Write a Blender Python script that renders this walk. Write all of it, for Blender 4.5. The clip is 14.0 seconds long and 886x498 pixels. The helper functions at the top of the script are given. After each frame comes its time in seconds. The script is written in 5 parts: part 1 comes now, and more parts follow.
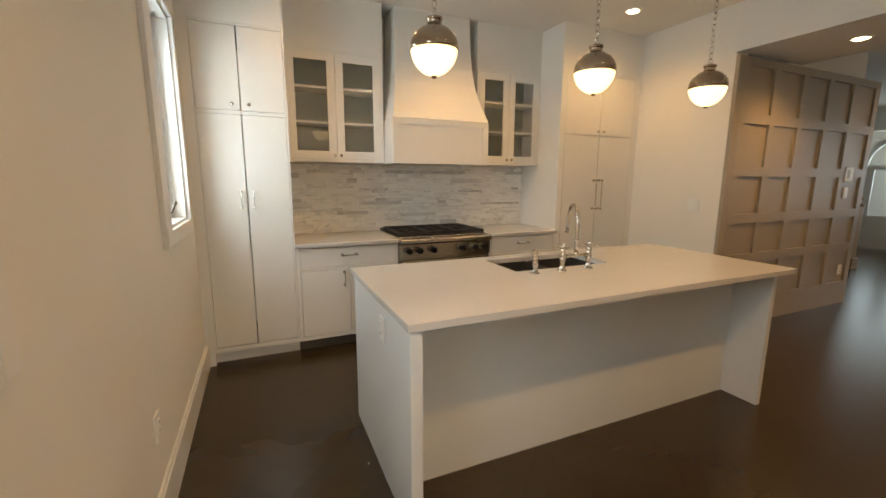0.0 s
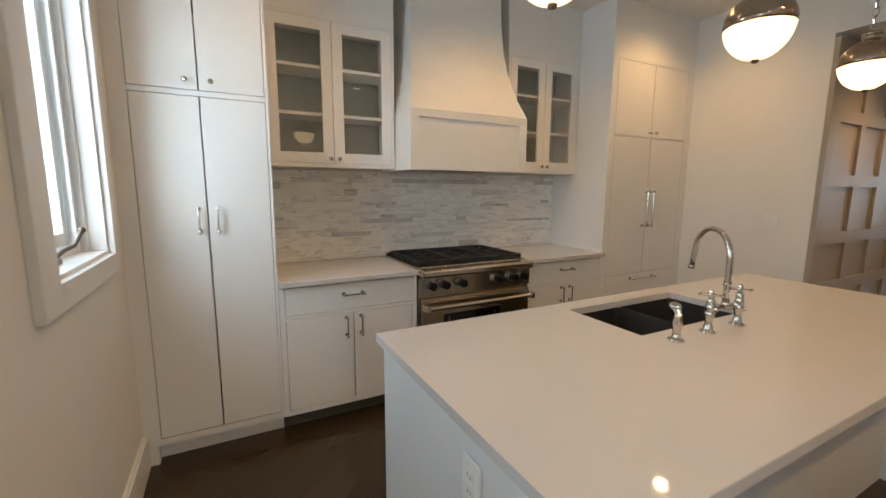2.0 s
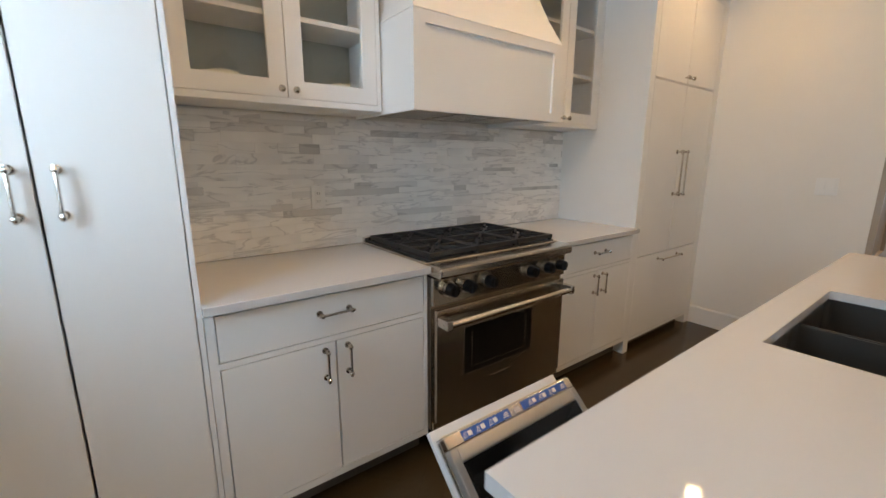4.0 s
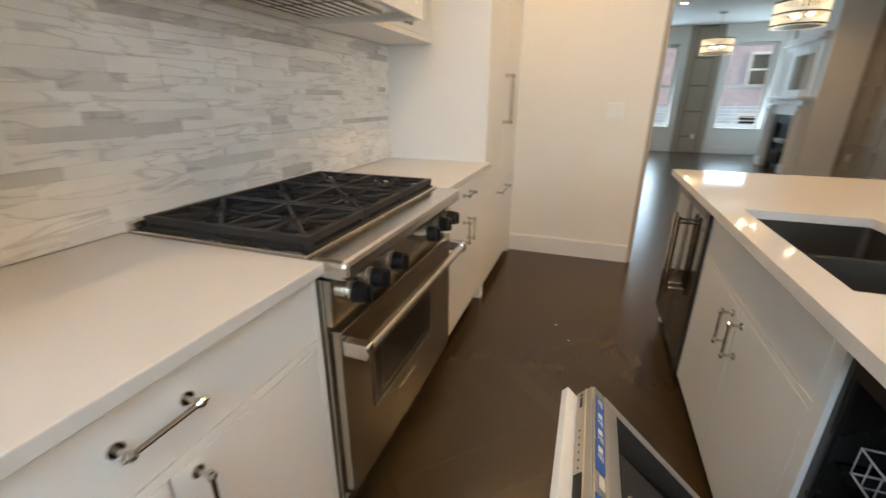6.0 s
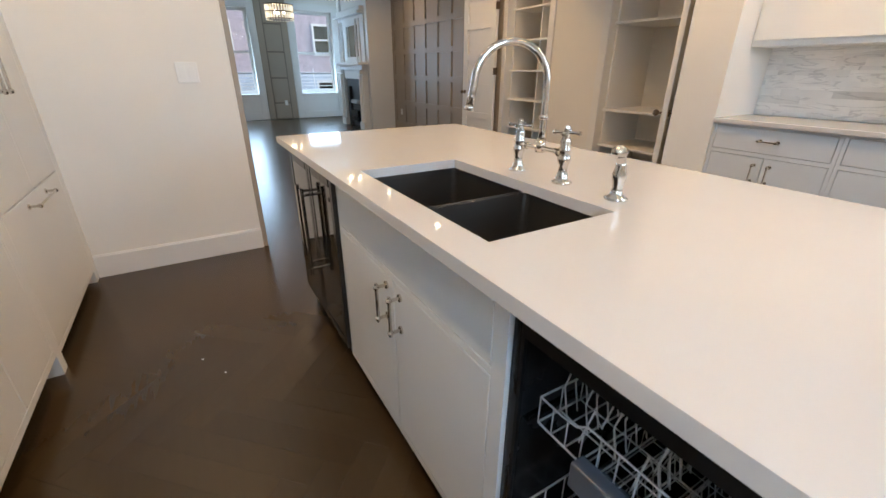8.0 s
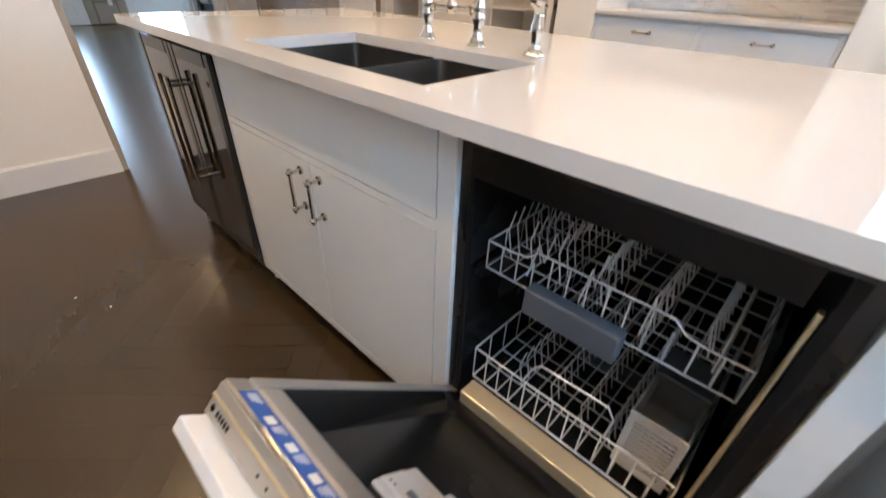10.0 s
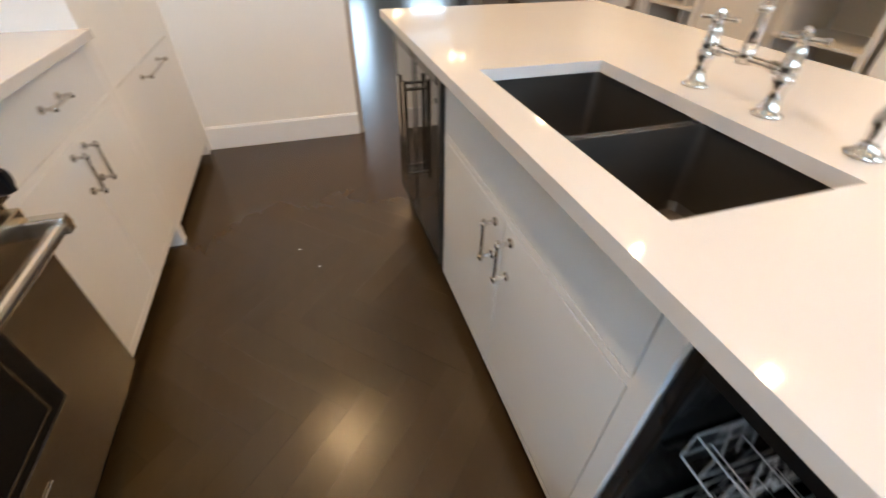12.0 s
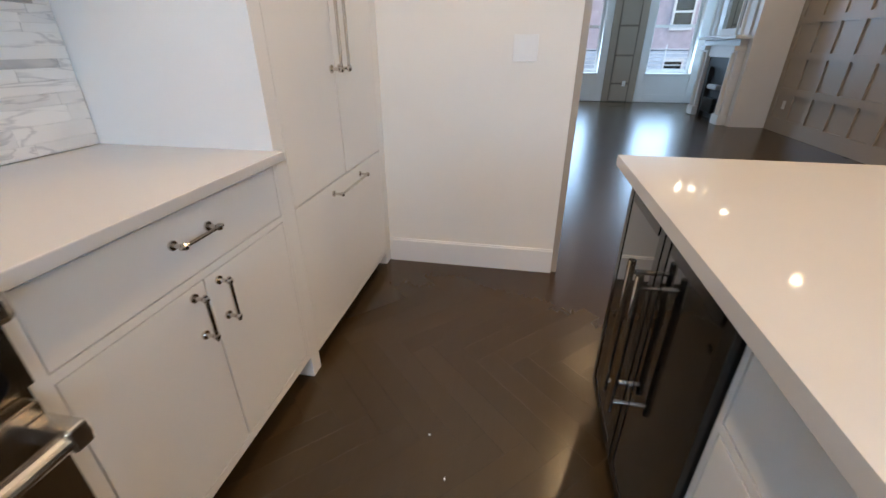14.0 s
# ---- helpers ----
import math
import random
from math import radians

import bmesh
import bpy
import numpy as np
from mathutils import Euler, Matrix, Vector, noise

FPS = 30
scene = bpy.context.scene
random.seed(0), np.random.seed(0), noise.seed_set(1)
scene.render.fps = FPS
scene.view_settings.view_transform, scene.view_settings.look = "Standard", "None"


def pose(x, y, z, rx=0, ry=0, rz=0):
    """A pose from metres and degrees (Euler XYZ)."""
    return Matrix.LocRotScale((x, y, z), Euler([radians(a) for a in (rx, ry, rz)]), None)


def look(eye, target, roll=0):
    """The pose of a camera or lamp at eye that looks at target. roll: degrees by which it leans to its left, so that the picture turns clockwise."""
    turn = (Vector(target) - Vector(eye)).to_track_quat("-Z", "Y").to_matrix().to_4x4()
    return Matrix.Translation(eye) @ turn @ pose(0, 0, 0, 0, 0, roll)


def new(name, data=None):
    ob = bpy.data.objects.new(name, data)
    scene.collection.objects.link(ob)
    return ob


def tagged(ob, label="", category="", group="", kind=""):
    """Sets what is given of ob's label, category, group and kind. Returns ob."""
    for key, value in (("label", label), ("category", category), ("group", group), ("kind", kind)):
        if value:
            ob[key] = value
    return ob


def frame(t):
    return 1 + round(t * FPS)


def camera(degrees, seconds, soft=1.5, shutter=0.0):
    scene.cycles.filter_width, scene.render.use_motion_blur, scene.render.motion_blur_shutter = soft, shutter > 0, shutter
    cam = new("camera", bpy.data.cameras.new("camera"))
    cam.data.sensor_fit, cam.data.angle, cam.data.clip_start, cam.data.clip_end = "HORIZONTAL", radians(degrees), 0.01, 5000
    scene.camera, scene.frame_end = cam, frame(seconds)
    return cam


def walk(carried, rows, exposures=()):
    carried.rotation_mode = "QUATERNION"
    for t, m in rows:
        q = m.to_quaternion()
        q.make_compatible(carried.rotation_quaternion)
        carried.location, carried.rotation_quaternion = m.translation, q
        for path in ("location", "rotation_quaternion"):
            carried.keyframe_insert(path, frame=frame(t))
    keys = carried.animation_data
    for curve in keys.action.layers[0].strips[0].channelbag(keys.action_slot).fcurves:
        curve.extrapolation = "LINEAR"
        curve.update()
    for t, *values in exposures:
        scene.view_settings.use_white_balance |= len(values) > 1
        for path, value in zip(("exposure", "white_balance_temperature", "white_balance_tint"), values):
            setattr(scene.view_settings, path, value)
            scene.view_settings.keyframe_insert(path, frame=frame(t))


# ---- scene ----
cam = camera(94.2, 14.0, shutter=0.4)
METRES, EYE, TILT, LEAN, TURN = 8.0, 1.5, 0.0, 0.0, 0.0
PATH = [
    (0, (0.749, -3.426, 1.443), (1.547, -1.624, 1.102), 0.3),
    (0.5, (0.769, -3.183, 1.458), (1.576, -1.38, 1.143), 0.3),
    (1, (0.797, -2.948, 1.45), (1.61, -1.143, 1.162), 0.3),
    (1.5, (0.775, -2.689, 1.451), (1.597, -0.89, 1.158), 0.3),
    (2, (0.757, -2.431, 1.441), (1.672, -0.677, 1.151), 0.3),
    (4.5, (0.875, -1.17, 1.337), (2.126, 0.313, 0.85), -0.1),
    (5, (0.896, -0.944, 1.328), (2.259, 0.399, 0.747), -0.2),
    (5.5, (0.947, -0.745, 1.33), (2.527, 0.294, 0.674), 0.1),
    (6, (1.076, -0.589, 1.278), (2.849, 0.028, 0.591), 0.3),
    (6.5, (1.17, -0.48, 1.242), (3.034, -0.486, 0.517), 0.7),
    (7, (1.272, -0.529, 1.206), (2.992, -1.208, 0.444), 0.0),
    (7.2, (1.319, -0.56, 1.219), (2.973, -1.374, 0.445), -0.0),
    (9.3, (1.609, -0.779, 1.202), (3.088, -1.832, 0.364), 0.3),
    (9.5, (1.567, -0.742, 1.164), (2.971, -1.869, 0.293), 0.5),
    (10, (1.516, -0.598, 1.077), (2.644, -1.824, -0.029), 2.2),
    (10.5, (1.515, -0.555, 1.083), (2.567, -1.724, -0.152), 0.8),
    (11, (1.561, -0.591, 1.121), (2.615, -1.774, -0.099), 1.5),
    (11.5, (1.648, -0.656, 1.185), (2.887, -1.592, -0.075), -0.0),
    (12, (1.73, -0.708, 1.226), (3.208, -1.177, -0.037), 0.8),
    (12.5, (1.841, -0.748, 1.254), (3.431, -0.84, 0.044), -0.2),
    (13, (1.993, -0.726, 1.318), (3.725, -0.517, 0.339), -0.1),
    (13.5, (2.187, -0.753, 1.268), (3.95, -0.447, 0.374), -0.1),
    (14, (2.385, -0.75, 1.206), (4.148, -0.418, 0.32), -0.1),
]
LIGHT = [(0, -0.76, 9900, 11), (1, -0.82, 8100, 11), (2, -0.94, 8100, 10), (4.5, -0.6, 7100, 9), (5, -0.46, 7200, 9), (6, -0.14, 7900, 8), (6.5, 0.0, 7600, 8), (7, 0.0, 7100, 8), (9.5, -0.18, 6600, 9), (10, 0.28, 6700, 10), (10.5, 0.28, 7000, 11), (11.5, 0.28, 7000, 10), (12, 0.28, 6900, 9), (12.5, 0.24, 6700, 9), (14, -0.08, 6250, 9)]
walk(cam, [(t, look(eye, target, roll)) for t, eye, target, roll in PATH], LIGHT)

# ---- world, sun, large lights ----
scene.view_settings.exposure = 0.0
world = bpy.data.worlds.new("world")
scene.world = world
world.use_nodes = True
wn = world.node_tree
sky = wn.nodes.new("ShaderNodeTexSky")
sky.sky_type, sky.sun_disc = "NISHITA", False
sky.sun_elevation, sky.sun_rotation = radians(35), radians(200)
wn.links.new(sky.outputs[0], wn.nodes["Background"].inputs[0])
wn.nodes["Background"].inputs[1].default_value = 0.45
sun = new("sun", bpy.data.lights.new("sun", "SUN"))
sun.data.energy, sun.data.angle, sun.data.color = 1.5, radians(15), (1, 0.96, 0.9)
sun.matrix_world = look((10, 10, 20), (0, 4, 0))

CEIL = 2.93
YS_ = -4.62
WARM = (1.0, 0.63, 0.31)


def area_lamp(name, m, w, h, power, color):
    ob = new(name, bpy.data.lights.new(name, "AREA"))
    ob.data.shape, ob.data.size, ob.data.size_y = "RECTANGLE", w, h
    ob.data.energy, ob.data.color = power, color
    ob.matrix_world = m
    return ob


COOL = (0.46, 0.70, 1.0)
for y in (-0.59, -2.84):
    area_lamp("window_light", look((-0.5, y, 1.9), (1.5, y, 1.6)), 2.3, 2.3, 370, COOL)
for y in (-1.9, -3.9):
    area_lamp("window_light", look((13.46, y, 1.6), (11, y, 1.2)), 0.85, 1.9, 46, COOL)
# Cool fill behind the assumed, unseen garden door, added to brighten the island back.
area_lamp("window_light", look((0.8, YS_ - 0.9, 1.5), (0.9, -2, 1.0)), 1.4, 2.2, 20, COOL)
area_lamp("window_light", look((12.9, 0.7, 1.8), (9, 0.5, 1.2)), 0.9, 1.6, 25, COOL)
CANS = [(x, y) for y in (-0.45, -3.2) for x in (1.25, 2.58, 3.92)] + [(5.9, -3.72), (6.87, -3.8), (9.0, -3.9), (7.3, -1.9), (10.6, -1.9), (5.1, -1.6)]
for x, y in CANS:
    ob = new("downlight_lamp", bpy.data.lights.new("downlight_lamp", "SPOT"))
    ob.data.energy, ob.data.color, ob.data.spot_size, ob.data.spot_blend, ob.data.shadow_soft_size = (36 if y > -1 and x < 2 else 46 if y > -1 else 66 if x < 6 else 34), WARM, radians(144), 0.85, 0.038
    ob.matrix_world = look((x, y, (2.53 if x == 5.1 else CEIL) - 0.03), (x, y, 0))
PENDS = [(1.53, -1.55), (2.495, -1.55), (3.45, -1.55)]


# ---- materials ----
def mat(name, color, rough=0.5, metal=0.0, noise_scale=0.0, vary=0.0, bump=0.0, bump_scale=60.0, emit=None, power=0.0, spec=0.5, coat=0.0, stretch=(1, 1, 1), rand=0.0):
    m = bpy.data.materials.new(name)
    m.use_nodes = True
    nt = m.node_tree
    b = nt.nodes["Principled BSDF"]
    b.inputs["Base Color"].default_value = (*color, 1)
    b.inputs["Roughness"].default_value, b.inputs["Metallic"].default_value = rough, metal
    b.inputs["Specular IOR Level"].default_value = spec
    b.inputs["Coat Weight"].default_value = coat
    b.inputs["Coat Roughness"].default_value = 0.08
    if emit:
        b.inputs["Emission Color"].default_value = (*emit, 1)
        b.inputs["Emission Strength"].default_value = power
    if vary or bump or rand:
        co = nt.nodes.new("ShaderNodeTexCoord")
        mp = nt.nodes.new("ShaderNodeMapping")
        mp.inputs["Scale"].default_value = stretch
        nt.links.new(co.outputs["Object"], mp.inputs[0])
    if vary or rand:
        n = nt.nodes.new("ShaderNodeTexNoise")
        n.inputs["Scale"].default_value, n.inputs["Detail"].default_value = noise_scale, 6
        nt.links.new(mp.outputs[0], n.inputs["Vector"])
        hsv = nt.nodes.new("ShaderNodeHueSaturation")
        hsv.inputs["Color"].default_value = (*color, 1)
        r = nt.nodes.new("ShaderNodeMapRange")
        r.inputs[3].default_value, r.inputs[4].default_value = 1 - vary, 1 + vary
        r.inputs[1].default_value, r.inputs[2].default_value = 0.25, 0.75
        nt.links.new(n.outputs[0], r.inputs[0])
        out = r.outputs[0]
        if rand:
            oi = nt.nodes.new("ShaderNodeObjectInfo")
            r2 = nt.nodes.new("ShaderNodeMapRange")
            r2.inputs[3].default_value, r2.inputs[4].default_value = 1 - rand, 1 + rand
            nt.links.new(oi.outputs["Random"], r2.inputs[0])
            mul = nt.nodes.new("ShaderNodeMath")
            mul.operation = "MULTIPLY"
            nt.links.new(out, mul.inputs[0]), nt.links.new(r2.outputs[0], mul.inputs[1])
            out = mul.outputs[0]
        nt.links.new(out, hsv.inputs["Value"])
        nt.links.new(hsv.outputs[0], b.inputs["Base Color"])
        r3 = nt.nodes.new("ShaderNodeMapRange")
        r3.inputs[3].default_value, r3.inputs[4].default_value = rough * 0.85, min(1, rough * 1.2)
        nt.links.new(n.outputs[0], r3.inputs[0])
        nt.links.new(r3.outputs[0], b.inputs["Roughness"])
    if bump:
        n2 = nt.nodes.new("ShaderNodeTexNoise")
        n2.inputs["Scale"].default_value, n2.inputs["Detail"].default_value = bump_scale, 4
        nt.links.new(mp.outputs[0], n2.inputs["Vector"])
        bp = nt.nodes.new("ShaderNodeBump")
        bp.inputs["Strength"].default_value, bp.inputs["Distance"].default_value = bump, 0.002
        nt.links.new(n2.outputs[0], bp.inputs["Height"])
        nt.links.new(bp.outputs[0], b.inputs["Normal"])
    return m


def marble_mat(name, bright, veins, rand):
    m = bpy.data.materials.new(name)
    m.use_nodes = True
    nt = m.node_tree
    L, b = nt.links.new, nt.nodes["Principled BSDF"]
    co, oi = nt.nodes.new("ShaderNodeTexCoord"), nt.nodes.new("ShaderNodeObjectInfo")
    mul = nt.nodes.new("ShaderNodeVectorMath")
    mul.operation = "MULTIPLY_ADD"
    comb = nt.nodes.new("ShaderNodeCombineXYZ")
    for k in range(3):
        L(oi.outputs["Random"], comb.inputs[k])
    mul.inputs[1].default_value = (37, 91, 53)
    L(comb.outputs[0], mul.inputs[0])
    L(co.outputs["Object"], mul.inputs[2])
    n = nt.nodes.new("ShaderNodeTexNoise")
    n.inputs["Scale"].default_value, n.inputs["Detail"].default_value, n.inputs["Distortion"].default_value = 2.4, 5, 1.0
    L(mul.outputs[0], n.inputs["Vector"])
    st = nt.nodes.new("ShaderNodeVectorMath")
    st.operation = "MULTIPLY"
    st.inputs[1].default_value = (0.8, 1.0, 4.5)
    L(mul.outputs[0], st.inputs[0]), L(st.outputs[0], n.inputs["Vector"])
    ramp = nt.nodes.new("ShaderNodeValToRGB")
    e = ramp.color_ramp.elements
    e[0].position, e[0].color = 0.47, (1, 1, 1, 1)
    e[1].position, e[1].color = 0.52, (1, 1, 1, 1)
    mid = e.new(0.5)
    mid.color = (1 - veins, 1 - veins, 1 - veins * 0.95, 1)
    L(n.outputs[0], ramp.inputs[0])
    n2 = nt.nodes.new("ShaderNodeTexNoise")
    n2.inputs["Scale"].default_value, n2.inputs["Detail"].default_value = 3.0, 4
    L(mul.outputs[0], n2.inputs["Vector"])
    r2 = nt.nodes.new("ShaderNodeValToRGB")
    g = r2.color_ramp.elements
    g[0].position, g[0].color = 0.3, (bright * 0.84, bright * 0.835, bright * 0.82, 1)
    g[1].position, g[1].color = 0.56, (bright, bright * 0.99, bright * 0.965, 1)
    L(n2.outputs[0], r2.inputs[0])
    mx = nt.nodes.new("ShaderNodeMix")
    mx.data_type, mx.blend_type = "RGBA", "MULTIPLY"
    mx.inputs[0].default_value = 1.0
    L(r2.outputs[0], mx.inputs[6]), L(ramp.outputs[0], mx.inputs[7])
    hs = nt.nodes.new("ShaderNodeHueSaturation")
    mr = nt.nodes.new("ShaderNodeValToRGB")
    q = mr.color_ramp.elements
    q[0].position, q[0].color = 0.0, (1 - rand,) * 3 + (1,)
    q[1].position, q[1].color = 0.15, (1, 1, 1, 1)
    L(oi.outputs["Random"], mr.inputs[0]), L(mr.outputs[0], hs.inputs["Value"])
    L(mx.outputs[2], hs.inputs["Color"]), L(hs.outputs[0], b.inputs["Base Color"])
    b.inputs["Roughness"].default_value = 0.32
    return m


WALL = mat("wall_paint", (0.81, 0.785, 0.735), 0.6, noise_scale=2.5, vary=0.02, bump=0.08, bump_scale=180)
CEILM = mat("ceiling_paint", (0.80, 0.78, 0.74), 0.75, noise_scale=2, vary=0.02, bump=0.05, bump_scale=150)
TRIM = mat("trim_paint", (0.80, 0.79, 0.77), 0.35, noise_scale=5, vary=0.015, bump=0.03, bump_scale=90)
CAB = mat("cabinet_paint", (0.84, 0.835, 0.815), 0.38, noise_scale=4, vary=0.015, bump=0.03, bump_scale=120)
GREYCAB = mat("grey_cabinet_paint", (0.62, 0.65, 0.68), 0.4, noise_scale=4, vary=0.02, bump=0.03, bump_scale=120)
ISL = mat("island_paint", (0.72, 0.74, 0.75), 0.38, noise_scale=4, vary=0.015, bump=0.03, bump_scale=120)
TAUPE = mat("taupe_paint", (0.37, 0.315, 0.25), 0.36, noise_scale=3, vary=0.03, bump=0.06, bump_scale=100)
DTAUPE = mat("dark_taupe_paint", (0.22, 0.18, 0.14), 0.5, noise_scale=3, vary=0.03)
QUARTZ = mat("white_quartz", (0.62, 0.612, 0.60), 0.055, noise_scale=6, vary=0.012)
DARK = mat("dark_void", (0.03, 0.028, 0.026), 0.6)
# Near-black stands in for the shadow in the recess; the pantry plinth stays white.
KICK_SHADE = mat("shaded_toe_kick", (0.10, 0.09, 0.08), 0.6)
NICKEL = mat("polished_nickel", (0.62, 0.585, 0.54), 0.12, 1.0)
# Darker brown copy of the steel: dark reflections put into the range fronts' colour.
DIMSTEEL = mat("dim_reflection_steel", (0.50, 0.45, 0.38), 0.22, 1.0, noise_scale=4, vary=0.05, bump=0.02, bump_scale=60, stretch=(1, 1, 30))
STEEL = mat("brushed_steel", (0.66, 0.625, 0.58), 0.24, 1.0, noise_scale=4, vary=0.04, bump=0.02, bump_scale=60, stretch=(1, 1, 30))
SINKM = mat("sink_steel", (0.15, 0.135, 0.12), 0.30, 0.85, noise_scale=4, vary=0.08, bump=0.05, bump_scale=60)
DSTEEL = mat("dark_steel", (0.06, 0.058, 0.056), 0.25, 0.9)
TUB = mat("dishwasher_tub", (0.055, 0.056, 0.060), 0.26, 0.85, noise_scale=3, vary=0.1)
IRON = mat("cast_iron", (0.014, 0.014, 0.016), 0.55, noise_scale=12, vary=0.2, bump=0.3, bump_scale=200)
BLACKP = mat("black_plastic", (0.008, 0.008, 0.009), 0.35, spec=0.25)
BGLASS = mat("black_glass", (0.008, 0.008, 0.008), 0.05, spec=0.35)
COOLG = mat("cooler_glass", (0.006, 0.006, 0.006), 0.03, spec=0.6, coat=0.4)
RACK = mat("rack_wire", (0.62, 0.63, 0.65), 0.3, 0.35)
GREYP = mat("grey_plastic", (0.09, 0.105, 0.13), 0.4)
LGREYP = mat("light_grey_plastic", (0.50, 0.50, 0.50), 0.45)
RIMM = mat("rim_steel", (0.48, 0.47, 0.45), 0.34, 0.7, noise_scale=5, vary=0.05)
FASCIA = mat("control_fascia", (0.46, 0.44, 0.40), 0.36, 0.5, noise_scale=6, vary=0.04)
# Steel tinted gold: the warm lamps' reflection is put into its colour.
GLINTST = mat("warm_glint_steel", (0.82, 0.68, 0.44), 0.34, 0.6)
BLUE = mat("blue_sticker", (0.02, 0.10, 0.42), 0.4)
WHITEP = mat("white_plastic", (0.82, 0.82, 0.80), 0.35)
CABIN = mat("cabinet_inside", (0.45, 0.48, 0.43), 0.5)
FROST = mat("cabinet_glass", (0.17, 0.185, 0.17), 0.08, spec=0.6, coat=0.4)
SHELF = mat("cabinet_shelf", (0.80, 0.79, 0.75), 0.45)
GROUT = mat("grout", (0.76, 0.74, 0.70), 0.8, noise_scale=30, vary=0.05)
MARBLE = marble_mat("marble_tile", 0.87, 0.26, 0.36)
GLOBE = mat("opal_glass", (0.9, 0.85, 0.75), 0.3, emit=(1.0, 0.72, 0.42), power=4.8)
CANE = mat("downlight_lens", (0.9, 0.9, 0.9), 0.4, emit=(1.0, 0.82, 0.6), power=36)
BRASS = mat("nickel_cap", (0.42, 0.34, 0.27), 0.2, 1.0)
WOODN = mat("newel_wood", (0.33, 0.21, 0.11), 0.4, noise_scale=6, vary=0.2, stretch=(1, 1, 6))
# Brick and stone paled and blued: daylight haze mixed into the facade colours.
HAZED_BRICK = mat("facade_brick_hazed", (0.52, 0.44, 0.48), 0.85, noise_scale=3, vary=0.2, bump=0.4, bump_scale=20)
HAZED_STONE = mat("facade_stone_hazed", (0.56, 0.62, 0.70), 0.85, noise_scale=4, vary=0.15)
GROUND = mat("street_ground", (0.10, 0.10, 0.10), 0.9, noise_scale=1, vary=0.2)
RAILM = mat("painted_rail", (0.86, 0.88, 0.90), 0.5)
CRYST = mat("crystal_bars", (0.7, 0.68, 0.62), 0.12, emit=(1, 0.85, 0.62), power=1.2)
BRONZE = mat("aged_bronze", (0.16, 0.12, 0.09), 0.35, 0.9)
SOOT = mat("firebox_black", (0.02, 0.02, 0.02), 0.5)
MIRROR = mat("mirror", (0.85, 0.86, 0.85), 0.02, 1.0)


def glass_mat(name):
    m = bpy.data.materials.new(name)
    m.use_nodes = True
    nt = m.node_tree
    t, g, mix = nt.nodes.new("ShaderNodeBsdfTransparent"), nt.nodes.new("ShaderNodeBsdfGlossy"), nt.nodes.new("ShaderNodeMixShader")
    g.inputs["Roughness"].default_value = 0.02
    fr, pw, ad = nt.nodes.new("ShaderNodeLayerWeight"), nt.nodes.new("ShaderNodeMath"), nt.nodes.new("ShaderNodeMath")
    pw.operation, ad.operation = "POWER", "MULTIPLY_ADD"
    pw.inputs[1].default_value = 5.0
    ad.inputs[1].default_value, ad.inputs[2].default_value = 0.9, 0.04
    nt.links.new(fr.outputs["Facing"], pw.inputs[0]), nt.links.new(pw.outputs[0], ad.inputs[0]), nt.links.new(ad.outputs[0], mix.inputs[0]), nt.links.new(t.outputs[0], mix.inputs[1]), nt.links.new(g.outputs[0], mix.inputs[2])
    nt.links.new(mix.outputs[0], nt.nodes["Material Output"].inputs[0])
    return m


GLASS = glass_mat("window_glass")


def floor_mat(name, rand):
    m = bpy.data.materials.new(name)
    m.use_nodes = True
    nt = m.node_tree
    L, b = nt.links.new, nt.nodes["Principled BSDF"]
    co = nt.nodes.new("ShaderNodeNewGeometry")
    n = nt.nodes.new("ShaderNodeTexNoise")
    n.inputs["Scale"].default_value, n.inputs["Detail"].default_value = 0.8, 1.0
    L(co.outputs["Position"], n.inputs["Vector"])
    mp = nt.nodes.new("ShaderNodeMapping")
    mp.inputs["Rotation"].default_value, mp.inputs["Scale"].default_value = (0, 0, radians(45)), (2, 30, 1)
    L(co.outputs["Position"], mp.inputs[0])
    n2 = nt.nodes.new("ShaderNodeTexNoise")
    n2.inputs["Scale"].default_value, n2.inputs["Detail"].default_value = 1.5, 3
    L(mp.outputs[0], n2.inputs["Vector"])
    add = nt.nodes.new("ShaderNodeMath")
    add.operation = "MULTIPLY_ADD"
    add.inputs[1].default_value = 0.25
    L(n2.outputs[0], add.inputs[0]), L(n.outputs[0], add.inputs[2])
    r = nt.nodes.new("ShaderNodeValToRGB")
    e = r.color_ramp.elements
    e[0].position, e[0].color = 0.2, (0.034, 0.0205, 0.0088, 1)
    e[1].position, e[1].color = 1.0, (0.054, 0.034, 0.0148, 1)
    L(add.outputs[0], r.inputs[0])
    hs = nt.nodes.new("ShaderNodeHueSaturation")
    oi = nt.nodes.new("ShaderNodeObjectInfo")
    geo = nt.nodes.new("ShaderNodeNewGeometry")
    mr = nt.nodes.new("ShaderNodeMapRange")
    mr.inputs[3].default_value, mr.inputs[4].default_value = 1 - rand, 1 + rand
    L(oi.outputs["Random"] if name == "floor_plank" else geo.outputs["Random Per Island"], mr.inputs[0])
    L(mr.outputs[0], hs.inputs["Value"]), L(r.outputs[0], hs.inputs["Color"]), L(hs.outputs[0], b.inputs["Base Color"])
    b.inputs["Roughness"].default_value = 0.25
    b.inputs["Specular IOR Level"].default_value = 0.5
    return m


FLOORP, FLOORB = floor_mat("floor_plank", 0.06), floor_mat("floor_board", 0.06)


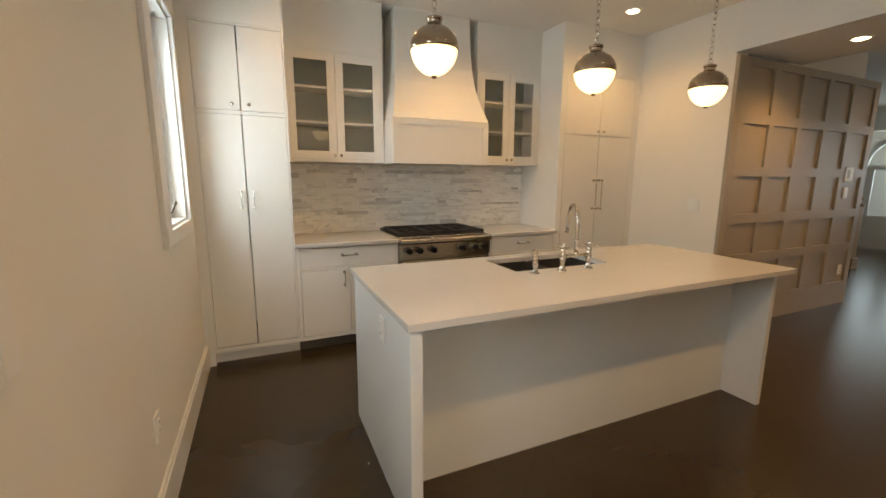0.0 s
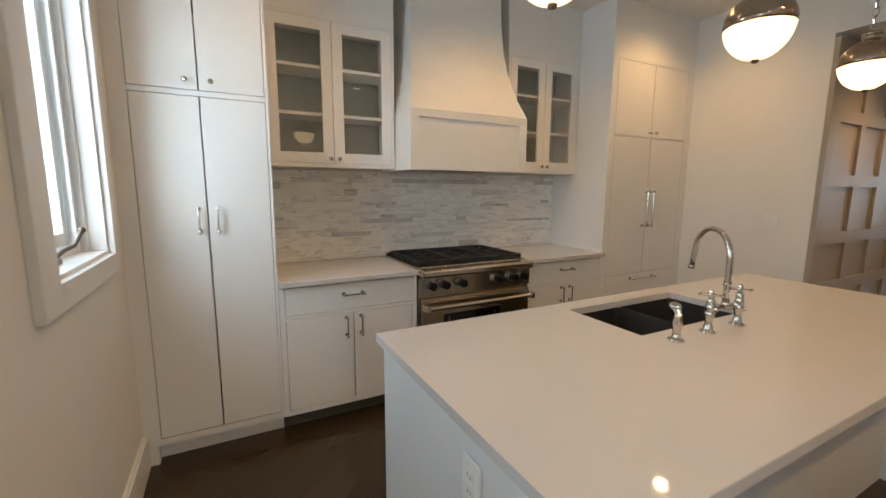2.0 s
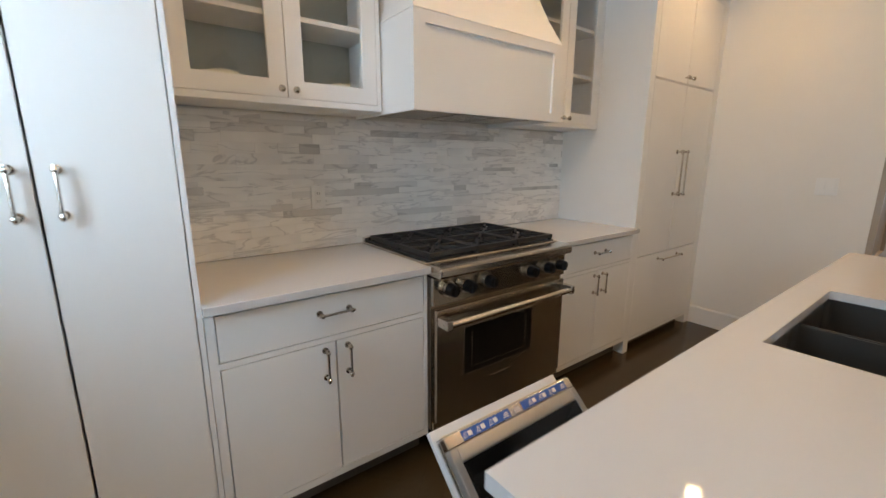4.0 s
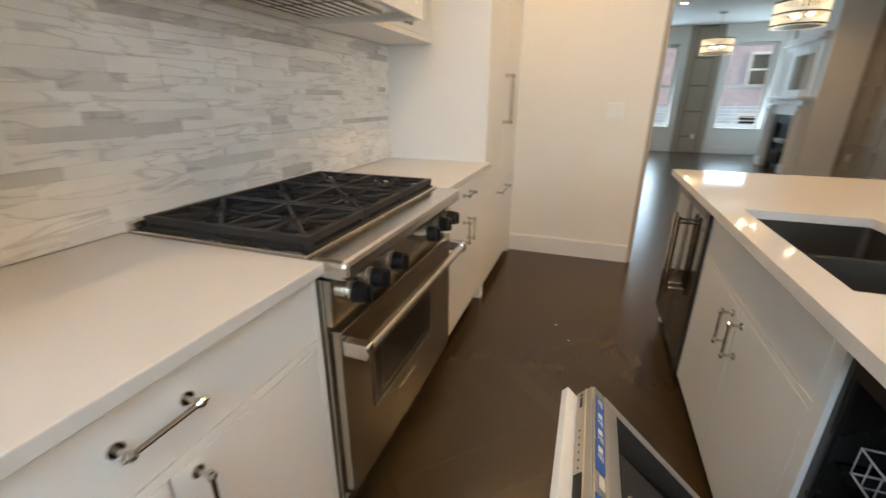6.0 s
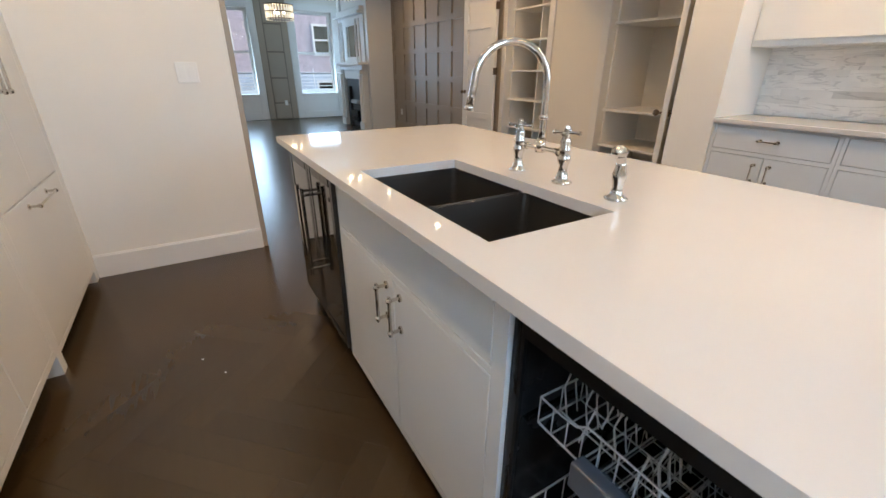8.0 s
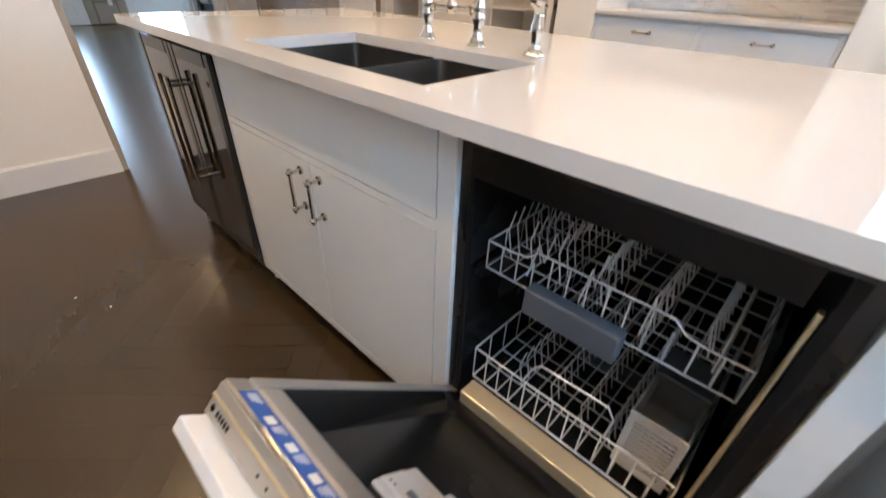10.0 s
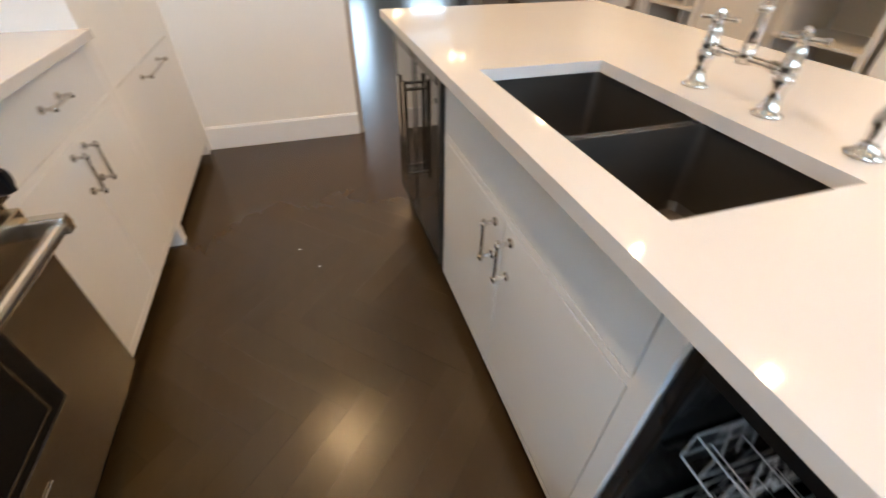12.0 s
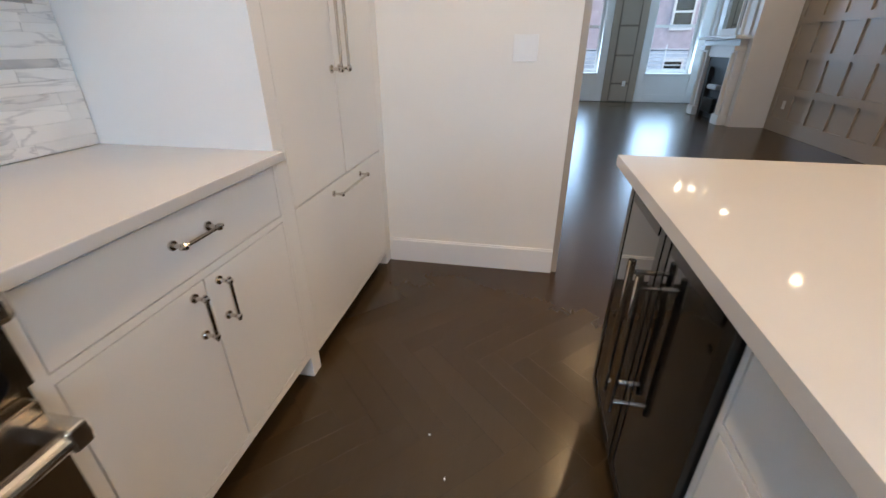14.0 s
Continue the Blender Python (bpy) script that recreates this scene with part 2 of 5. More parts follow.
# ---- mesh helpers ----
def part(name, bm, material, parent=None, label="", smooth=False):
    me = bpy.data.meshes.new(name)
    bmesh.ops.recalc_face_normals(bm, faces=bm.faces)
    bm.to_mesh(me)
    bm.free()
    me.materials.append(material)
    if smooth:
        for p in me.polygons:
            p.use_smooth = True
    ob = new(name, me)
    ob.parent = parent
    if label:
        ob["label"] = label
    return ob


def thing(name, label, category, group="", at=(0, 0, 0)):
    e = new(name)
    e.location = at
    return tagged(e, label, category, group)


def box(bm, x0, x1, y0, y1, z0, z1, bev=0.0):
    x0, x1, y0, y1, z0, z1 = min(x0, x1), max(x0, x1), min(y0, y1), max(y0, y1), min(z0, z1), max(z0, z1)
    vs = [bm.verts.new((x, y, z)) for x in (x0, x1) for y in (y0, y1) for z in (z0, z1)]
    fs = [bm.faces.new([vs[i] for i in f]) for f in ((0, 1, 3, 2), (4, 6, 7, 5), (0, 4, 5, 1), (2, 3, 7, 6), (0, 2, 6, 4), (1, 5, 7, 3))]
    if bev:
        es = list({e for f in fs for e in f.edges})
        bmesh.ops.bevel(bm, geom=es, offset=bev, segments=2, affect="EDGES", profile=0.5)
    return bm


def boxes(*rows, bev=0.0):
    bm = bmesh.new()
    for r in rows:
        box(bm, *r, bev=bev)
    return bm


def rod(bm, a, b, r, seg=10, r2=None):
    a, b = Vector(a), Vector(b)
    d = b - a
    q = d.to_track_quat("Z", "Y").to_matrix().to_4x4()
    m = Matrix.Translation((a + b) / 2) @ q
    bmesh.ops.create_cone(bm, cap_ends=True, segments=seg, radius1=r, radius2=r if r2 is None else r2, depth=d.length, matrix=m)
    return bm


def ball(bm, c, r, u=12, v=8, squash=1.0):
    bmesh.ops.create_uvsphere(bm, u_segments=u, v_segments=v, radius=r, matrix=Matrix.Translation(c) @ Matrix.Diagonal((1, 1, squash, 1)))
    return bm


def lathe(bm, prof, m=Matrix(), seg=20):
    rings = [[bm.verts.new(m @ Vector((r * math.cos(2 * math.pi * k / seg), r * math.sin(2 * math.pi * k / seg), z))) for k in range(seg)] for r, z in prof]
    for a, b in zip(rings, rings[1:]):
        for k in range(seg):
            bm.faces.new((a[k], a[(k + 1) % seg], b[(k + 1) % seg], b[k]))
    for ring in (rings[0], rings[-1]):
        bm.faces.new(ring)
    return bm


def tube(bm, pts, r, seg=8):
    pts = [Vector(p) for p in pts]
    rings, up = [], Vector((0.013, 0.021, 1))
    for i, p in enumerate(pts):
        d = (pts[min(i + 1, len(pts) - 1)] - pts[max(i - 1, 0)]).normalized()
        if abs(d.dot(up.normalized())) > 0.95:
            up = Vector((0.02, 1, 0.01)) if abs(d.y) < 0.8 else Vector((1, 0.01, 0.02))
        s = d.cross(up).normalized()
        t = s.cross(d).normalized()
        up = t
        rings.append([bm.verts.new(p + r * (s * math.cos(2 * math.pi * k / seg) + t * math.sin(2 * math.pi * k / seg))) for k in range(seg)])
    for a, b in zip(rings, rings[1:]):
        for k in range(seg):
            bm.faces.new((a[k], a[(k + 1) % seg], b[(k + 1) % seg], b[k]))
    bm.faces.new(rings[0]), bm.faces.new(rings[-1])
    return bm


def struct(name, bm, material, label, category="wall"):
    return tagged(part(name, bm, material), label, category, "", "structure")


class Face:
    """A cabinet front in the plane y = y0; d is the depth behind it. s = 1: it looks to -y, s = -1: to +y."""

    def __init__(self, y0, s):
        self.y0, self.s = y0, s

    def y(self, d):
        return self.y0 + self.s * d

    def box(self, bm, x0, x1, d0, d1, z0, z1, bev=0.0):
        return box(bm, x0, x1, self.y(d0), self.y(d1), z0, z1, bev)

    def rod(self, bm, a, b, r, seg=10, r2=None):
        return rod(bm, (a[0], self.y(a[1]), a[2]), (b[0], self.y(b[1]), b[2]), r, seg, r2)


def pull(face, parent, x, z, length, vertical=False, r=0.005, out=0.034, label="polished nickel bar pull"):
    bm = bmesh.new()
    h = length / 2
    ends = [(x, z - h), (x, z + h)] if vertical else [(x - h, z), (x + h, z)]
    for ex, ez in ends:
        face.rod(bm, (ex, 0, ez), (ex, -0.005, ez), r * 2.4, 14)
        face.rod(bm, (ex, -0.005, ez), (ex, -out, ez), r * 1.05, 10)
        ball(bm, (ex, face.y(-out), ez), r * 1.9, 10, 8)
    k = h + 0.012
    a, b = ((x, -out, z - k), (x, -out, z + k)) if vertical else ((x - k, -out, z), (x + k, -out, z))
    face.rod(bm, a, b, r, 10)
    return part("handle", bm, NICKEL, parent, label, smooth=False)


def knob(face, parent, x, z):
    bm = bmesh.new()
    face.rod(bm, (x, 0, z), (x, -0.018, z), 0.006)
    ball(bm, (x, face.y(-0.024), z), 0.014, 12, 8)
    return part("knob", bm, NICKEL, parent, "small dark nickel knob")


def slab(face, parent, name, x0, x1, z0, z1, material=None, gap=0.0034, label=""):
    return part(name, face.box(bmesh.new(), x0 + gap, x1 - gap, 0, 0.02, z0 + gap, z1 - gap, 0.0012), material or CAB, parent, label)


def cabinet(name, face, x0, x1, z0, z1, depth, label, material, holes, group="", kick=True, rail_bottom=0.0):
    """A framed cabinet box with its openings (x0, x1, z0, z1) left free in the face frame."""
    t = thing(name, label, "cabinet", group, ((x0 + x1) / 2, face.y(depth / 2), 0))
    inv = Matrix.Translation((-(x0 + x1) / 2, -face.y(depth / 2), 0))
    bm = bmesh.new()
    w = 0.018
    for row in ((x0, x0 + w, 0.0205, depth, z0, z1), (x1 - w, x1, 0.0205, depth, z0, z1), (x0 + w, x1 - w, depth - w, depth, z0, z1),
                (x0 + w, x1 - w, 0.0205, depth - w, z0, z0 + w), (x0 + w, x1 - w, 0.0205, depth - w, z1 - w, z1)):
        face.box(bm, *row)
    part("body", bm, material, t)
    bm = bmesh.new()
    zs = sorted({z0, z1, *(h[2] for h in holes), *(h[3] for h in holes)})
    xs = sorted({x0, x1, *(h[0] for h in holes), *(h[1] for h in holes)})
    for a, b in zip(zs, zs[1:]):
        run = None
        for c, d in zip(xs, xs[1:]):
            mid = ((c + d) / 2, (a + b) / 2)
            if any(h[0] < mid[0] < h[1] and h[2] < mid[1] < h[3] for h in holes):
                if run:
                    face.box(bm, run[0], run[1], 0, 0.02, a, b)
                run = None
            else:
                run = (run[0] if run else c, d)
        if run:
            face.box(bm, run[0], run[1], 0, 0.02, a, b)
    f = part("face_frame", bm, material, t)
    if kick:
        part("shaded_toe_kick", face.box(bmesh.new(), x0 + 0.004, x1 - 0.004, 0.07, 0.085, 0, z0), KICK_SHADE, t)
    for o in t.children:
        o.matrix_parent_inverse = inv
    return t


def settle(t):
    for o in t.children:
        o.matrix_parent_inverse = Matrix.Translation(-t.location)
    return t


# ---- room shell ----
Y0, YS, YB = 0.65, -4.62, -6.0
struct("floor", boxes((0.05, 13.6, YB - 0.1, 3.2, -0.2, -0.006)), FLOORB, "dark brown stained wooden floor under the room", "floor")
struct("ceiling", boxes((0.05, 4.6, YB - 0.1, 0.9, CEIL, CEIL + 0.2), (4.6, 13.6, YB - 0.1, 3.2, CEIL, CEIL + 0.2)), CEILM, "smooth off-white painted ceiling", "ceiling")
struct("soffit", boxes((4.6, 5.6, YS, -0.98, 2.53, CEIL - 0.002)), CEILM, "lowered off-white painted ceiling band at the opening", "ceiling")
struct("wall_north", boxes((0.05, 4.6, Y0, 0.9, 0, CEIL)), WALL, "plain warm-white painted wall behind the kitchen units")
WIN = [(-0.92, -0.26), (-3.17, -2.51)]
wz0, wz1 = 1.165, 2.4
struct("wall_west", boxes((0.05, 0.3, -0.26, Y0, 0, CEIL), (0.05, 0.3, -2.51, -0.92, 0, CEIL), (0.05, 0.3, YB, -3.17, 0, CEIL),
       *[(0.05, 0.3, a, b, 0, wz0) for a, b in WIN], *[(0.05, 0.3, a, b, wz1, CEIL) for a, b in WIN]), WALL, "warm-white painted wall with two casement windows")
struct("wall_east", boxes((4.6, 4.75, -0.98, Y0, 0, CEIL)), WALL, "warm-white painted end wall beside the fridge")
struct("wall_stub", boxes((4.75, 7.08, -0.98, -0.86, 0, 2.5)), TAUPE, "taupe painted partition below the stair opening")
struct("wall_upper", boxes((5.6, 7.08, -0.86, -0.75, 2.5, CEIL)), WALL, "white painted wall above the partition")
struct("wall_hall", boxes((4.75, 12.6, 1.25, 1.4, 0, CEIL)), WALL, "plain white painted hall wall")


def casement(n, y0, y1):
    w = thing("window_%d" % n, "white painted casement window with a metal crank handle", "window", "casement windows")
    w["kind"] = "structure"
    c = 0.135
    part("casing", boxes((0.3, 0.325, y0 - c, y0, wz0 - 0.08, wz1 + c), (0.3, 0.325, y1, y1 + 0.06, wz0 - 0.08, wz1 + c), (0.3, 0.325, y0, y1, wz1, wz1 + c), (0.3, 0.325, y0, y1, wz0 - 0.08, wz0), bev=0.003), TRIM, w)
    part("jamb_lining", boxes((0.14, 0.3, y0, y0 + 0.014, wz0, wz1), (0.14, 0.3, y1 - 0.014, y1, wz0, wz1), (0.14, 0.3, y0 + 0.014, y1 - 0.014, wz0, wz0 + 0.014), (0.14, 0.3, y0 + 0.014, y1 - 0.014, wz1 - 0.014, wz1)), TRIM, w)
    part("window_frame", boxes((0.165, 0.21, y0, y0 + 0.045, wz0, wz1), (0.165, 0.21, y1 - 0.045, y1, wz0, wz1), (0.165, 0.21, y0 + 0.045, y1 - 0.045, wz0, wz0 + 0.045), (0.165, 0.21, y0 + 0.045, y1 - 0.045, wz1 - 0.045, wz1), bev=0.002), TRIM, w)
    part("sash", boxes((0.15, 0.19, y0 + 0.05, y0 + 0.1, wz0 + 0.05, wz1 - 0.05), (0.15, 0.19, y1 - 0.1, y1 - 0.05, wz0 + 0.05, wz1 - 0.05), (0.15, 0.19, y0 + 0.1, y1 - 0.1, wz0 + 0.05, wz0 + 0.1), (0.15, 0.19, y0 + 0.1, y1 - 0.1, wz1 - 0.1, wz1 - 0.05), bev=0.002), TRIM, w)
    g = part("pane", boxes((0.165, 0.171, y0 + 0.1, y1 - 0.1, wz0 + 0.1, wz1 - 0.1)), GLASS, w)
    g.visible_shadow = False
    bm = boxes((0.21, 0.245, y0 + 0.2, y0 + 0.32, wz0 + 0.014, wz0 + 0.034), bev=0.004)
    tube(bm, [(0.23, y0 + 0.26, wz0 + 0.03), (0.255, y0 + 0.3, wz0 + 0.06), (0.27, y0 + 0.36, wz0 + 0.07), (0.28, y0 + 0.42, wz0 + 0.115)], 0.007)
    ball(bm, (0.28, y0 + 0.425, wz0 + 0.12), 0.012)
    part("crank_handle", bm, BRONZE, w, "dark metal crank handle")
    bm = boxes((0.21, 0.235, y0 + 0.014, y0 + 0.03, wz0 + 0.5, wz0 + 0.58), bev=0.003)
    part("latch", bm, NICKEL, w)
    for y in (y0 + 0.014, y1 - 0.03):
        part("stop_bead", boxes((0.225, 0.243, y, y + 0.016, wz0 + 0.014, wz1 - 0.014), bev=0.002), TRIM, w)
    part("screen_stile", boxes((0.213, 0.222, y1 - 0.075, y1 - 0.05, wz0 + 0.02, wz1 - 0.02)), TRIM, w)
    return w


for n, (a, b) in enumerate(WIN):
    casement(n + 1, a, b)

# baseboards
struct("baseboard", boxes((0.3, 0.32, -4.6, -0.002, 0, 0.17), (0.3, 0.314, -4.6, -0.002, 0.17, 0.185), bev=0.002), TRIM, "white painted baseboard along the window wall", "baseboard")
struct("baseboard", boxes((4.582, 4.6, -0.98, -0.002, 0, 0.14), (4.588, 4.6, -0.98, -0.002, 0.14, 0.148), bev=0.002), TRIM, "white painted baseboard along the end wall", "baseboard")


def plate(name, label, m, w, h, kind):
    t = thing(name, label, "electrical fitting")
    t.matrix_world = m
    part("cover_plate", boxes((-w / 2, w / 2, -0.009, 0, -h / 2, h / 2), bev=0.003), WHITEP, t)
    if kind == "switch":
        n = 2
        for k in range(n):
            x = (k - (n - 1) / 2) * 0.046
            part("rocker", boxes((x - 0.018, x + 0.018, -0.0105, -0.0092, -0.036, 0.036), (x - 0.014, x + 0.014, -0.016, -0.0106, -0.031, 0.031), bev=0.0006), WHITEP, t)
    else:
        for z in (-0.02, 0.02):
            p = part("socket", boxes((-0.016, 0.016, -0.0115, -0.009, z - 0.013, z + 0.013), bev=0.003), WHITEP, t)
            part("slot", boxes((-0.007, -0.005, -0.012, -0.0116, z - 0.005, z + 0.006), (0.005, 0.007, -0.012, -0.0116, z - 0.005, z + 0.006)), BLACKP, p)
    return t


plate("light_switch", "white double rocker light switch on the end wall", pose(4.6, -0.735, 1.195, 0, 0, -90), 0.116, 0.116, "switch")
plate("wall_socket", "white double socket low on the window wall", pose(0.3, -1.545, 0.43, 0, 0, 90), 0.072, 0.116, "outlet")
plate("wall_socket", "white double socket on the side of the island", pose(1.22, -1.7, 0.77, 0, 0, -90), 0.072, 0.116, "outlet")

# ---- range wall units ----
F = Face(0.0, 1)
pan = cabinet("pantry_cabinet", F, 0.36, 0.98, 0.10, 2.5, Y0 - 0.003, "tall white painted pantry cabinet beside the window", CAB,
              [(0.375, 0.665, 0.14, 1.885), (0.665, 0.965, 0.14, 1.885), (0.375, 0.665, 1.91, 2.485), (0.665, 0.965, 1.91, 2.485)], kick=False)
part("plinth", F.box(bmesh.new(), 0.36, 0.98, 0.07, 0.09, 0, 0.098), CAB, pan)
for x0, x1, z0, z1, hx in ((0.375, 0.665, 0.14, 1.885, 0.625), (0.665, 0.965, 0.14, 1.885, 0.71)):
    d = slab(F, pan, "door", x0, x1, z0, z1)
    pull(F, d, hx, 1.275, 0.115, True)
for x0, x1, hx in ((0.375, 0.665, 0.61), (0.665, 0.965, 0.72)):
    d = slab(F, pan, "door", x0, x1, 1.91, 2.485)
    knob(F, d, hx, 1.955)
settle(pan)
struct("trim", boxes((0.3, 0.36, 0.004, Y0, 0, CEIL)), CAB, "white filler strip beside the pantry cabinet", "trim")
struct("trim", boxes((0.36, 0.98, 0.0, Y0, 2.502, CEIL)), CAB, "white boxed panel above the pantry cabinet", "trim")


def base_unit(x0, x1, label, hd, face=F, material=CAB, z1=0.883, group="base cabinets", depth=0.62, mid=None):
    u = cabinet("base_cabinet", face, x0, x1, 0.10, z1, depth, label, material, [(x0 + 0.028, x1 - 0.018, 0.708, 0.875), (x0 + 0.028, x1 - 0.018, 0.13, 0.688)], group)
    d = slab(face, u, "drawer", x0 + 0.028, x1 - 0.018, 0.708, 0.875, material)
    c = (x0 + x1) / 2 if mid is None else mid
    pull(face, d, c, 0.806, hd)
    for a, b, hx in ((x0 + 0.028, c, c - 0.045), (c, x1 - 0.018, c + 0.045)):
        d = slab(face, u, "door", a, b, 0.13, 0.688, material)
        pull(face, d, hx, 0.603, 0.110, True)
    return settle(u)


base_unit(0.982, 1.83, "white painted base cabinet beside the pantry", 0.115)
base_unit(2.752, 3.538, "white painted base cabinet between range and fridge", 0.115)
for a, b in ((0.98, 1.832), (2.75, 3.552)):
    w = part("worktop", boxes((a, b, -0.03, Y0 - 0.012, 0.885, 0.915), bev=0.003), QUARTZ)
    tagged(w, "white quartz worktop beside the steel range", "worktop", "range wall worktops")
struct("trim", boxes((3.54, 3.6, 0.0, Y0, 0, CEIL)), CAB, "white painted panel at the side of the fridge", "trim")


def upper_unit(x0, x1, label):
    f = Face(0.346, 1)
    dep = Y0 - 0.346 - 0.012
    u = thing("wall_cabinet", label, "cabinet", "glazed wall cabinets", ((x0 + x1) / 2, 0.5, 1.575))
    z0, z1, t = 1.575, 2.5, 0.019
    y0, y1 = f.y(0.02), f.y(dep)
    for r in ((x0, x0 + t, y0, y1, z0, z1), (x1 - t, x1, y0, y1, z0, z1)):
        part("side", boxes(r), CAB, u)
    for r in ((x0 + t, x1 - t, y0, y1, z0, z0 + t), (x0 + t, x1 - t, y0, y1, z1 - t, z1)):
        part("deck", boxes(r), CAB, u)
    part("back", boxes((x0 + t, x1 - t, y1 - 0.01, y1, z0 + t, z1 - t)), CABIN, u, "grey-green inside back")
    part("face_frame", boxes((x0, x0 + 0.02, f.y0, f.y(0.019), z0, z1), (x1 - 0.02, x1, f.y0, f.y(0.019), z0, z1), (x0 + 0.02, x1 - 0.02, f.y0, f.y(0.019), z0, z0 + 0.025), (x0 + 0.02, x1 - 0.02, f.y0, f.y(0.019), z1 - 0.02, z1)), CAB, u)
    for z in (1.90, 2.19):
        part("shelf", boxes((x0 + t, x1 - t, y0 + 0.01, y1 - 0.011, z, z + 0.02)), SHELF, u)
    c = (x0 + x1) / 2
    for a, b, hx in ((x0 + 0.02, c, c - 0.028), (c, x1 - 0.02, c + 0.028)):
        a, b, za, zb, s = a + 0.002, b - 0.002, z0 + 0.027, z1 - 0.022, 0.066
        d = part("door", boxes((a, a + s, f.y0, f.y(0.018), za, zb), (b - s, b, f.y0, f.y(0.018), za, zb), (a + s, b - s, f.y0, f.y(0.018), za, za + s), (a + s, b - s, f.y0, f.y(0.018), zb - s, zb)), CAB, u)
        part("pane", boxes((a + s, b - s, f.y(0.010), f.y(0.013), za + s, zb - s)), GLASS, d, "clear glass pane").visible_shadow = False
        knob(f, d, hx, z0 + 0.055)
    return settle(u)


upper_unit(0.982, 1.82, "white painted wall cabinet with two glazed doors")
upper_unit(2.78, 3.538, "white painted wall cabinet with glazed doors near the fridge")
struct("trim", boxes((0.98, 1.822, 0.348, Y0, 2.502, CEIL)), CAB, "white boxed panel above the wall cabinet", "trim")
struct("trim", boxes((2.778, 3.54, 0.348, Y0, 2.502, CEIL)), CAB, "white boxed panel above the wall cabinet", "trim")

# range hood
hood = thing("range_hood", "tall white plaster range hood with a flared bell shape", "range hood", "", (2.3, 0.4, 1.565))
bm = bmesh.new()
prof = [(1.955, 0.087, 1.83, 2.77), (2.0, 0.112, 1.846, 2.757), (2.08, 0.158, 1.868, 2.738), (2.18, 0.208, 1.89, 2.72), (2.3, 0.255, 1.908, 2.705), (2.45, 0.295, 1.92, 2.693), (2.65, 0.325, 1.93, 2.685), (CEIL, 0.34, 1.932, 2.682)]
rings = [[bm.verts.new(v) for v in ((a, y, z), (b, y, z), (b, Y0 - 0.012, z), (a, Y0 - 0.012, z))] for z, y, a, b in prof]
for p, q in zip(rings, rings[1:]):
    for k in range(4):
        bm.faces.new((p[k], p[(k + 1) % 4], q[(k + 1) % 4], q[k]))
bm.faces.new(rings[0]), bm.faces.new(rings[-1])
part("chimney", bm, CAB, hood)
x0, x1 = 1.83, 2.77
yb = Y0 - 0.012
part("skirt", boxes((x0, x0 + 0.02, 0.107, yb, 1.565, 1.953), (x1 - 0.02, x1, 0.107, yb, 1.565, 1.953), (x0 + 0.02, x1 - 0.02, 0.107, 0.125, 1.60, 1.953), (x0 + 0.02, x1 - 0.02, 0.125, yb, 1.62, 1.953)), CAB, hood)
part("front_frame", boxes((x0, x0 + 0.06, 0.087, 0.106, 1.565, 1.953), (x1 - 0.06, x1, 0.087, 0.106, 1.565, 1.953), (x0 + 0.06, x1 - 0.06, 0.087, 0.106, 1.565, 1.61), (x0 + 0.06, x1 - 0.06, 0.087, 0.106, 1.905, 1.953)), CAB, hood)
part("front_panel", boxes((x0 + 0.06, x1 - 0.06, 0.098, 0.1065, 1.61, 1.905)), CAB, hood)
ins = part("hood_insert", boxes((x0 + 0.05, x1 - 0.05, 0.16, 0.60, 1.585, 1.619), bev=0.004), STEEL, hood, "stainless steel extractor insert")
for k in range(3):
    a = x0 + 0.09 + k * 0.26
    for j in range(9):
        part("baffle_slat", boxes((a, a + 0.24, 0.22 + j * 0.04, 0.245 + j * 0.04, 1.577, 1.5845)), STEEL, ins)
part("control_strip", boxes((2.15, 2.45, 0.17, 0.195, 1.578, 1.5848)), DSTEEL, ins)
settle(hood)

# fridge behind white panels
fr = cabinet("panelled_fridge", F, 3.6, 4.52, 0.08, 2.5, Y0 - 0.003, "tall built-in fridge behind flat white painted panels", CAB,
             [(3.603, 4.058, 0.70, 1.88), (4.058, 4.515, 0.70, 1.88), (3.603, 4.515, 0.10, 0.70), (3.603, 4.058, 1.885, 2.485), (4.058, 4.515, 1.885, 2.485)])
for a, b, hx in ((3.603, 4.058, 4.02), (4.058, 4.515, 4.095)):
    d = slab(F, fr, "door", a, b, 0.70, 1.88)
    pull(F, d, hx, 1.275, 0.30, True, 0.0065, 0.045)
d = slab(F, fr, "drawer", 3.603, 4.515, 0.10, 0.70)
pull(F, d, 4.06, 0.655, 0.30, False, 0.0055, 0.04)
for a, b, hx in ((3.603, 4.058, 4.02), (4.058, 4.515, 4.095)):
    d = slab(F, fr, "door", a, b, 1.885, 2.485)
    knob(F, d, hx, 1.925)
settle(fr)
struct("trim", boxes((4.52, 4.6, 0.002, Y0, 0, CEIL)), CAB, "white filler strip beside the fridge", "trim")
struct("trim", boxes((3.6, 4.52, 0.0, Y0, 2.502, CEIL)), CAB, "white boxed panel above the fridge", "trim")

# range
rg = thing("gas_range", "stainless steel professional gas range with black grates", "range", "", (2.29, 0.3, 0))
a, b = 1.838, 2.744
part("body", boxes((a, b, -0.012, Y0 - 0.014, 0.12, 0.862)), DIMSTEEL, rg)
part("toe_panel", boxes((a + 0.02, b - 0.02, 0.03, 0.05, 0.02, 0.12)), DSTEEL, rg)
